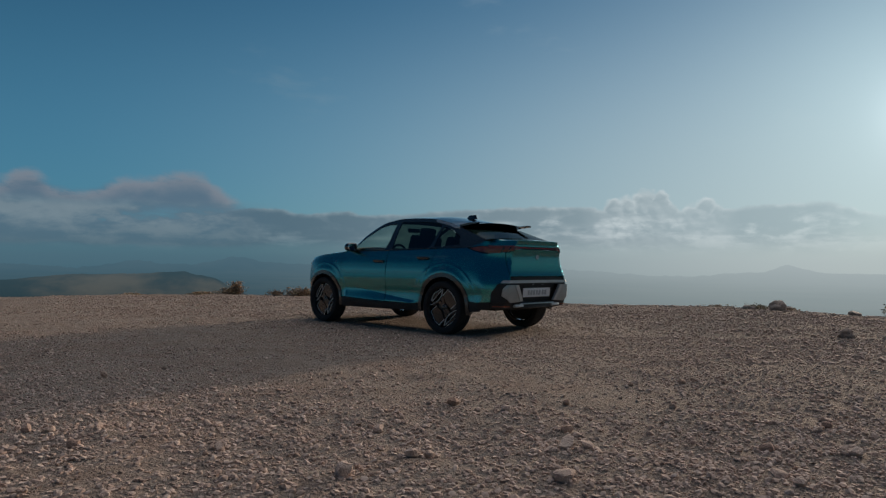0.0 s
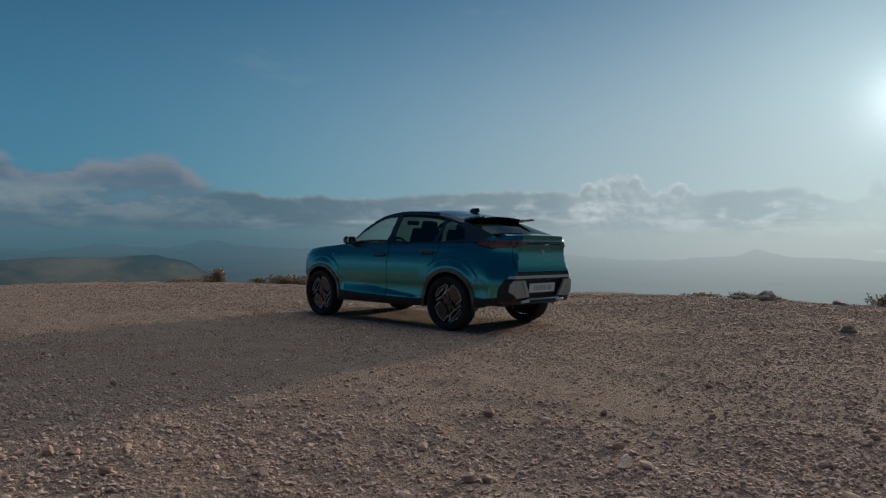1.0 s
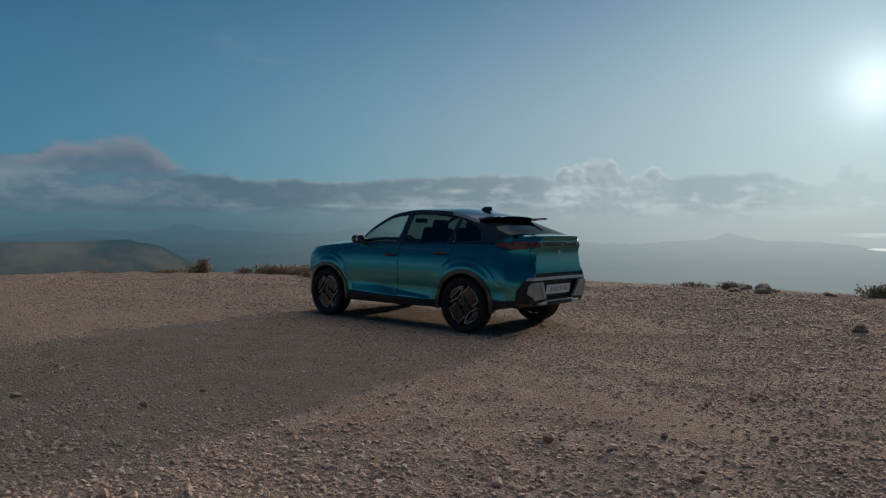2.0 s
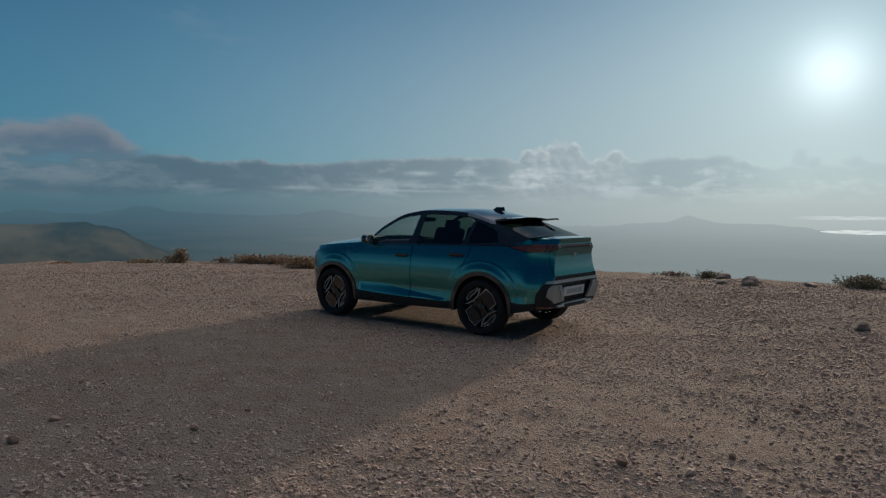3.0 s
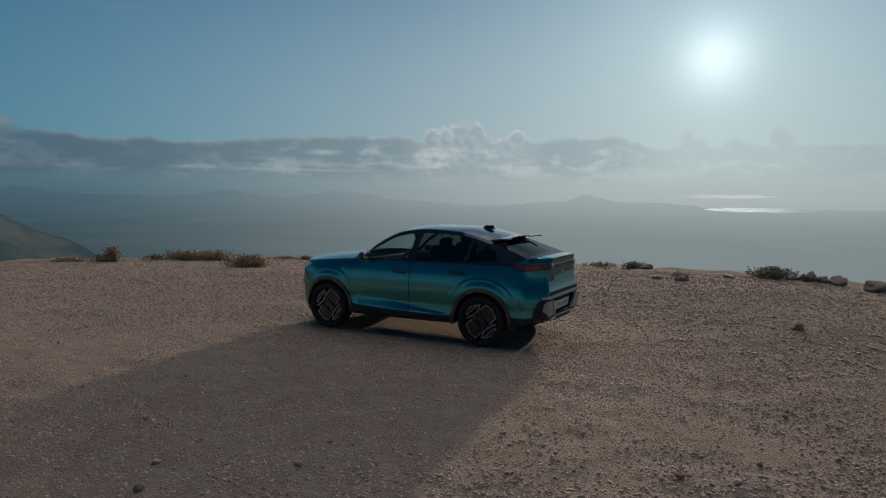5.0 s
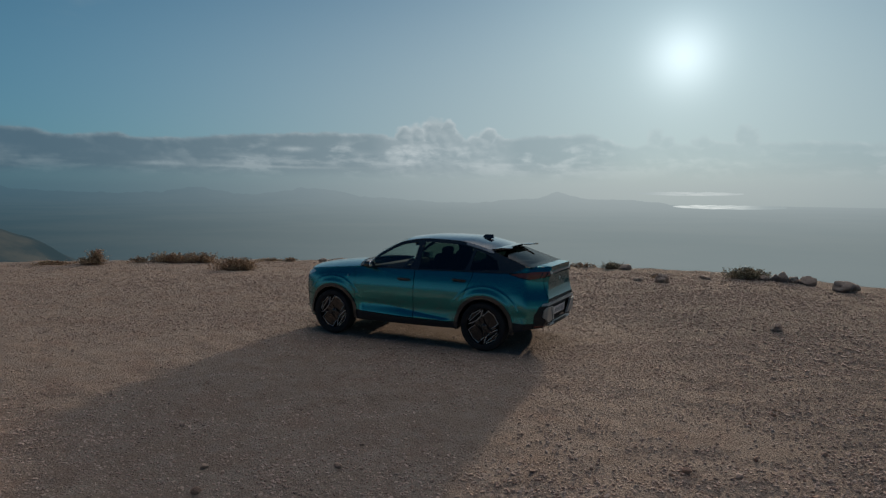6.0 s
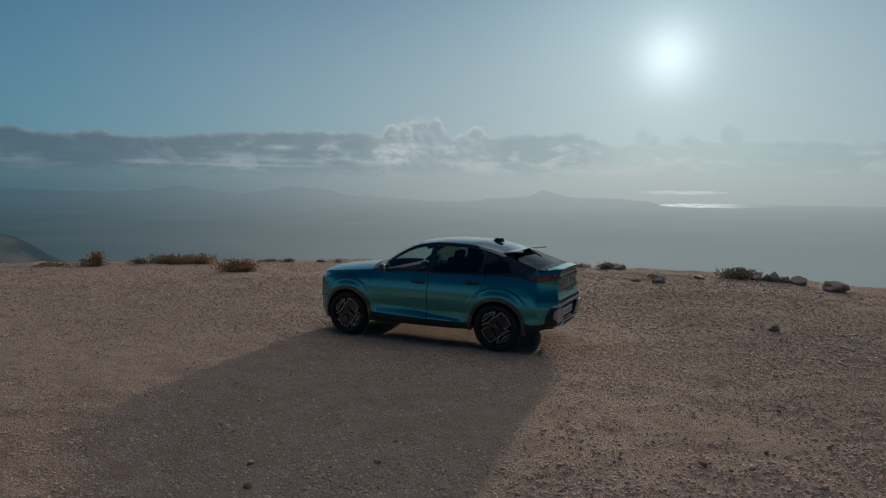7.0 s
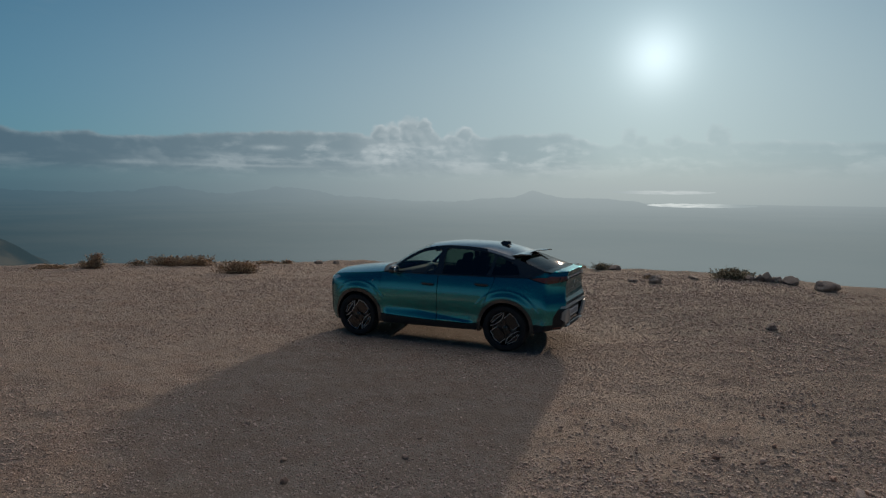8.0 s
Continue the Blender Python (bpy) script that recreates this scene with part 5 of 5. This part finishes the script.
batches = [
    (True, scatter(16000, -3.4, 3.4, 1.7, 6.4, 0.012, 0.044, 1, 0.45, 2.4, 6.4)),
    (False, scatter(58000, -8.5, 6.4, 2.0, 9.0, 0.012, 0.038, 2, 0.45, 2.6)),
    (False, scatter(36000, -10.0, 10.0, 6.5, 13.5, 0.014, 0.048, 6, 0.5, 2.4)),
    (False, scatter(30000, -15.0, 14.0, 11.5, 20.0, 0.018, 0.060, 3, 0.55, 2.5)),
    (False, scatter(12000, -17, 15, 17, 29, 0.022, 0.075, 4, 0.6, 3.2)),
    (False, scatter(5000, 3.0, 14.0, 6.5, 17.5, 0.028, 0.10, 8, 0.7, 3.0)),
]
gm = gravel_mesh(batches)
gm.materials.append(STONE)
tagged(new("gravel", gm), "loose pinkish gravel strewn over the dirt", "gravel", kind="stuff")

# single stones that lie where the camera passes nearest
shapes = []
for k in range(10):
    co, fs = stone_shape(40 + k, 2, 0.72)
    me = bpy.data.meshes.new("stone")
    me.from_pydata(co.tolist(), [], fs.tolist())
    me.materials.append(PEBBLE)
    shapes.append(me)
x, y, s, turn, tip = scatter(200, -4.5, 3.8, 2.0, 6.0, 0.034, 0.085, 77, 0.55, 2.8)
spots = [(float(a), float(b), float(c)) for a, b, c in zip(x, y, s)]
spots += [(-0.39, 2.92, 0.12), (-0.10, 3.20, 0.085), (-0.01, 3.22, 0.075), (0.70, 3.40, 0.12), (0.81, 3.40, 0.10), (0.60, 2.88, 0.13), (2.13, 3.27, 0.10), (-2.28, 3.66, 0.09), (-2.14, 3.64, 0.08), (-3.85, 5.19, 0.11), (-4.05, 6.82, 0.08), (0.12, 4.43, 0.10), (0.46, 4.20, 0.09), (0.75, 3.69, 0.08), (1.6, 3.0, 0.09)]
for k, (px, py, size) in enumerate(spots):
    ob = new("stone", shapes[k % len(shapes)])
    rng = random.Random(k)
    ob.matrix_world = pose(px, py, float(ground_height(px, py)) + size * 0.17, rng.uniform(-20, 20), rng.uniform(-20, 20), rng.uniform(0, 360)) @ Matrix.Diagonal((size, size, size, 1))
    ob.parent = ground


# ---- rocks ----
def rock(px, py, w, h, seed, turn, label):
    w, h = w * 1.05, h * 0.86
    co, fs = stone_shape(900 + seed, 4, 1.0, 0.30, 4)
    span = co.max(0) - co.min(0)
    co = co * np.array([w / span[0], w * 0.8 / span[1], h * 1.35 / span[2]])
    me = bpy.data.meshes.new("rock")
    me.from_pydata(co.tolist(), [], fs.tolist())
    me.shade_smooth()
    me.materials.append(ROCK)
    ob = new("rock", me)
    ob.matrix_world = pose(px, py, float(ground_height(px, py)) + h * 0.32, 0, 0, turn)
    return tagged(ob, label, "rock", "rocks on the plateau")


rock(5.55, 9.12, 0.27, 0.18, 1, 20, "small dark weathered rock lying on the gravel")
rock(7.85, 15.62, 0.46, 0.30, 2, 65, "rounded brown rock near the plateau rim")
rock(7.35, 16.0, 0.30, 0.13, 3, 10, "flat dark rock beside a rounded brown rock")
rock(11.1, 22.5, 0.55, 0.26, 4, 30, "low grey rock beside a dry shrub")
rock(10.8, 17.5, 0.36, 0.17, 5, 80, "small dark rock at the plateau rim")
rock(13.0, 17.35, 0.48, 0.24, 6, 35, "pale lichen-grey rock beside a green shrub")
rock(13.2, 17.15, 0.34, 0.34, 7, 12, "upright dark rock in a cluster at the rim")
rock(13.42, 16.97, 0.42, 0.42, 8, 70, "tallest dark rock in a cluster at the rim")
rock(13.66, 16.77, 0.40, 0.30, 9, 40, "dark rock in a cluster at the rim")
rock(13.92, 16.50, 0.60, 0.36, 10, 15, "broad dark rock at the end of a cluster")
rock(13.15, 14.45, 0.85, 0.36, 11, 55, "broad low rock on the plateau rim")
rock(0.1, 28.3, 0.34, 0.18, 12, 5, "small rock on the far plateau rim")
rock(0.85, 28.2, 0.36, 0.22, 13, 45, "small rock on the far plateau rim")
rock(9.25, 17.8, 0.34, 0.16, 14, 95, "small brown rock on the gravel")


# ---- dry shrubs ----
def leaf_material(name, a, b_, c_):
    m, t, b = material(name)
    rnd = Val(t, t.nodes.new("ShaderNodeNewGeometry").outputs["Random Per Island"])
    n = noise_at(t, world_place(t), 3.0, 3.0)
    c = mix(t, rnd, a, b_)
    c = mix(t, n.step(0.45, 0.7) * 0.7, c, c_)
    t.links.new(c, b.inputs["Base Color"])
    b.inputs["Roughness"].default_value, b.inputs["Specular IOR Level"].default_value = 0.8, 0.2
    return m


TWIG = plain("dry_twig", (0.24, 0.17, 0.12), 0.9)
LEAF_DRY = leaf_material("dry_leaves", (0.33, 0.235, 0.145, 1), (0.56, 0.42, 0.27, 1), (0.38, 0.215, 0.135, 1))
LEAF_GREEN = leaf_material("dull_green_leaves", (0.25, 0.22, 0.145, 1), (0.42, 0.37, 0.25, 1), (0.40, 0.31, 0.20, 1))


def shrub(px, py, w, h, seed, leaf, label, upright=0.0, leaves=1500, twigs=150):
    """A low bush: many bent twigs from one foot, with small leaves along their outer ends."""
    rng = random.Random(seed)
    tw, lf = bmesh.new(), bmesh.new()
    tips = []
    for k in range(twigs):
        a = rng.uniform(0, 2 * math.pi)
        foot = Vector((rng.gauss(0, w * 0.20), rng.gauss(0, w * 0.11), -0.02))
        lean = rng.uniform(0.1, 1.0)
        reach = Vector((math.cos(a) * w * 0.34 * lean, math.sin(a) * w * 0.24 * lean, h * (1.08 - 0.55 * lean ** 2) * rng.uniform(0.45, 1.0)))
        if upright and rng.random() < 0.35:
            foot = Vector((w * 0.22 + rng.gauss(0, 0.05), rng.gauss(0, 0.05), 0))
            reach = Vector((rng.gauss(0, 0.13), rng.gauss(0, 0.12), h * upright * rng.uniform(0.6, 1.0)))
        bend = Vector((rng.gauss(0, 0.04), rng.gauss(0, 0.04), rng.gauss(0.03, 0.03)))
        pts = [foot + reach * t + bend * math.sin(math.pi * t) for t in (0, 0.35, 0.7, 1.0)]
        rows = []
        for i, p in enumerate(pts):
            r = 0.008 * (1 - 0.27 * i)
            rows.append([tw.verts.new(p + Vector((r * math.cos(b), r * math.sin(b), 0))) for b in (0, 2.1, 4.2)])
        for p, q in zip(rows, rows[1:]):
            for j in range(3):
                tw.faces.new((p[j], p[(j + 1) % 3], q[(j + 1) % 3], q[j]))
        tips.append(pts)
    for k in range(leaves):
        pts = tips[rng.randrange(len(tips))]
        t = rng.uniform(0.35, 1.05) * 3
        i = min(int(t), 2)
        c = pts[i].lerp(pts[i + 1], t - i) + Vector((rng.gauss(0, 0.03), rng.gauss(0, 0.03), rng.gauss(0, 0.022)))
        d = Vector((rng.gauss(0, 1), rng.gauss(0, 1), rng.gauss(0.3, 0.8))).normalized()
        n = d.cross(Vector((rng.gauss(0, 1), rng.gauss(0, 1), rng.gauss(0, 1)))).normalized()
        ln, wd = rng.uniform(0.020, 0.050), rng.uniform(0.008, 0.018)
        lf.faces.new([lf.verts.new(c + q) for q in (d * -ln, n * wd + d * 0.2 * ln, d * ln, n * -wd + d * 0.2 * ln)])
    root_ob = new("shrub")
    root_ob.matrix_world = pose(px, py, float(ground_height(px, py)) - 0.01, 0, 0, rng.uniform(-25, 25))
    tagged(root_ob, label, "shrub", "shrubs along the plateau rim")
    tagged(part("branching", tw, TWIG, root_ob, "bare brown twigs"), kind="stuff")
    tagged(part("foliage", lf, leaf, root_ob, "small dry leaves"), kind="stuff")


shrub(-10.0, 27.7, 1.0, 0.17, 1, LEAF_DRY, "low dry brown shrub on the plateau rim")
shrub(-12.6, 27.0, 0.8, 0.12, 2, LEAF_DRY, "very low dry brown shrub on the rim", leaves=600, twigs=70)
shrub(-8.45, 26.5, 0.95, 0.34, 3, LEAF_DRY, "dry reddish shrub with upright bare stems", upright=1.6, leaves=1800, twigs=190)
shrub(-7.0, 27.8, 0.7, 0.26, 4, LEAF_DRY, "small dry tuft on the plateau rim", leaves=500, twigs=60)
shrub(-5.95, 28.1, 1.5, 0.44, 5, LEAF_DRY, "wide dry olive-brown shrub on the rim", leaves=2600, twigs=220)
shrub(-4.9, 28.0, 1.5, 0.42, 6, LEAF_DRY, "wide dry olive-brown shrub on the rim", leaves=2600, twigs=220)
shrub(-3.5, 22.7, 1.35, 0.46, 7, LEAF_DRY, "rounded dry yellowish-brown shrub on the gravel", leaves=3400, twigs=280)
shrub(-2.1, 28.0, 1.1, 0.16, 8, LEAF_DRY, "flat dry shrub on the far rim", leaves=500, twigs=70)
shrub(-1.3, 28.0, 0.6, 0.20, 9, LEAF_DRY, "small dry tuft on the far rim", leaves=400, twigs=50)
shrub(10.8, 22.95, 0.85, 0.30, 10, LEAF_GREEN, "small dull green shrub on the rim", leaves=1800, twigs=120)
shrub(9.7, 23.5, 1.3, 0.20, 11, LEAF_DRY, "low dry shrub beside a green shrub", leaves=700, twigs=80)
shrub(12.62, 17.7, 1.25, 0.42, 12, LEAF_GREEN, "rounded dull green shrub beside dark rocks", leaves=4200, twigs=260)
shrub(9.1, 17.5, 0.5, 0.12, 13, LEAF_DRY, "tiny dry tuft in the gravel", leaves=250, twigs=40)
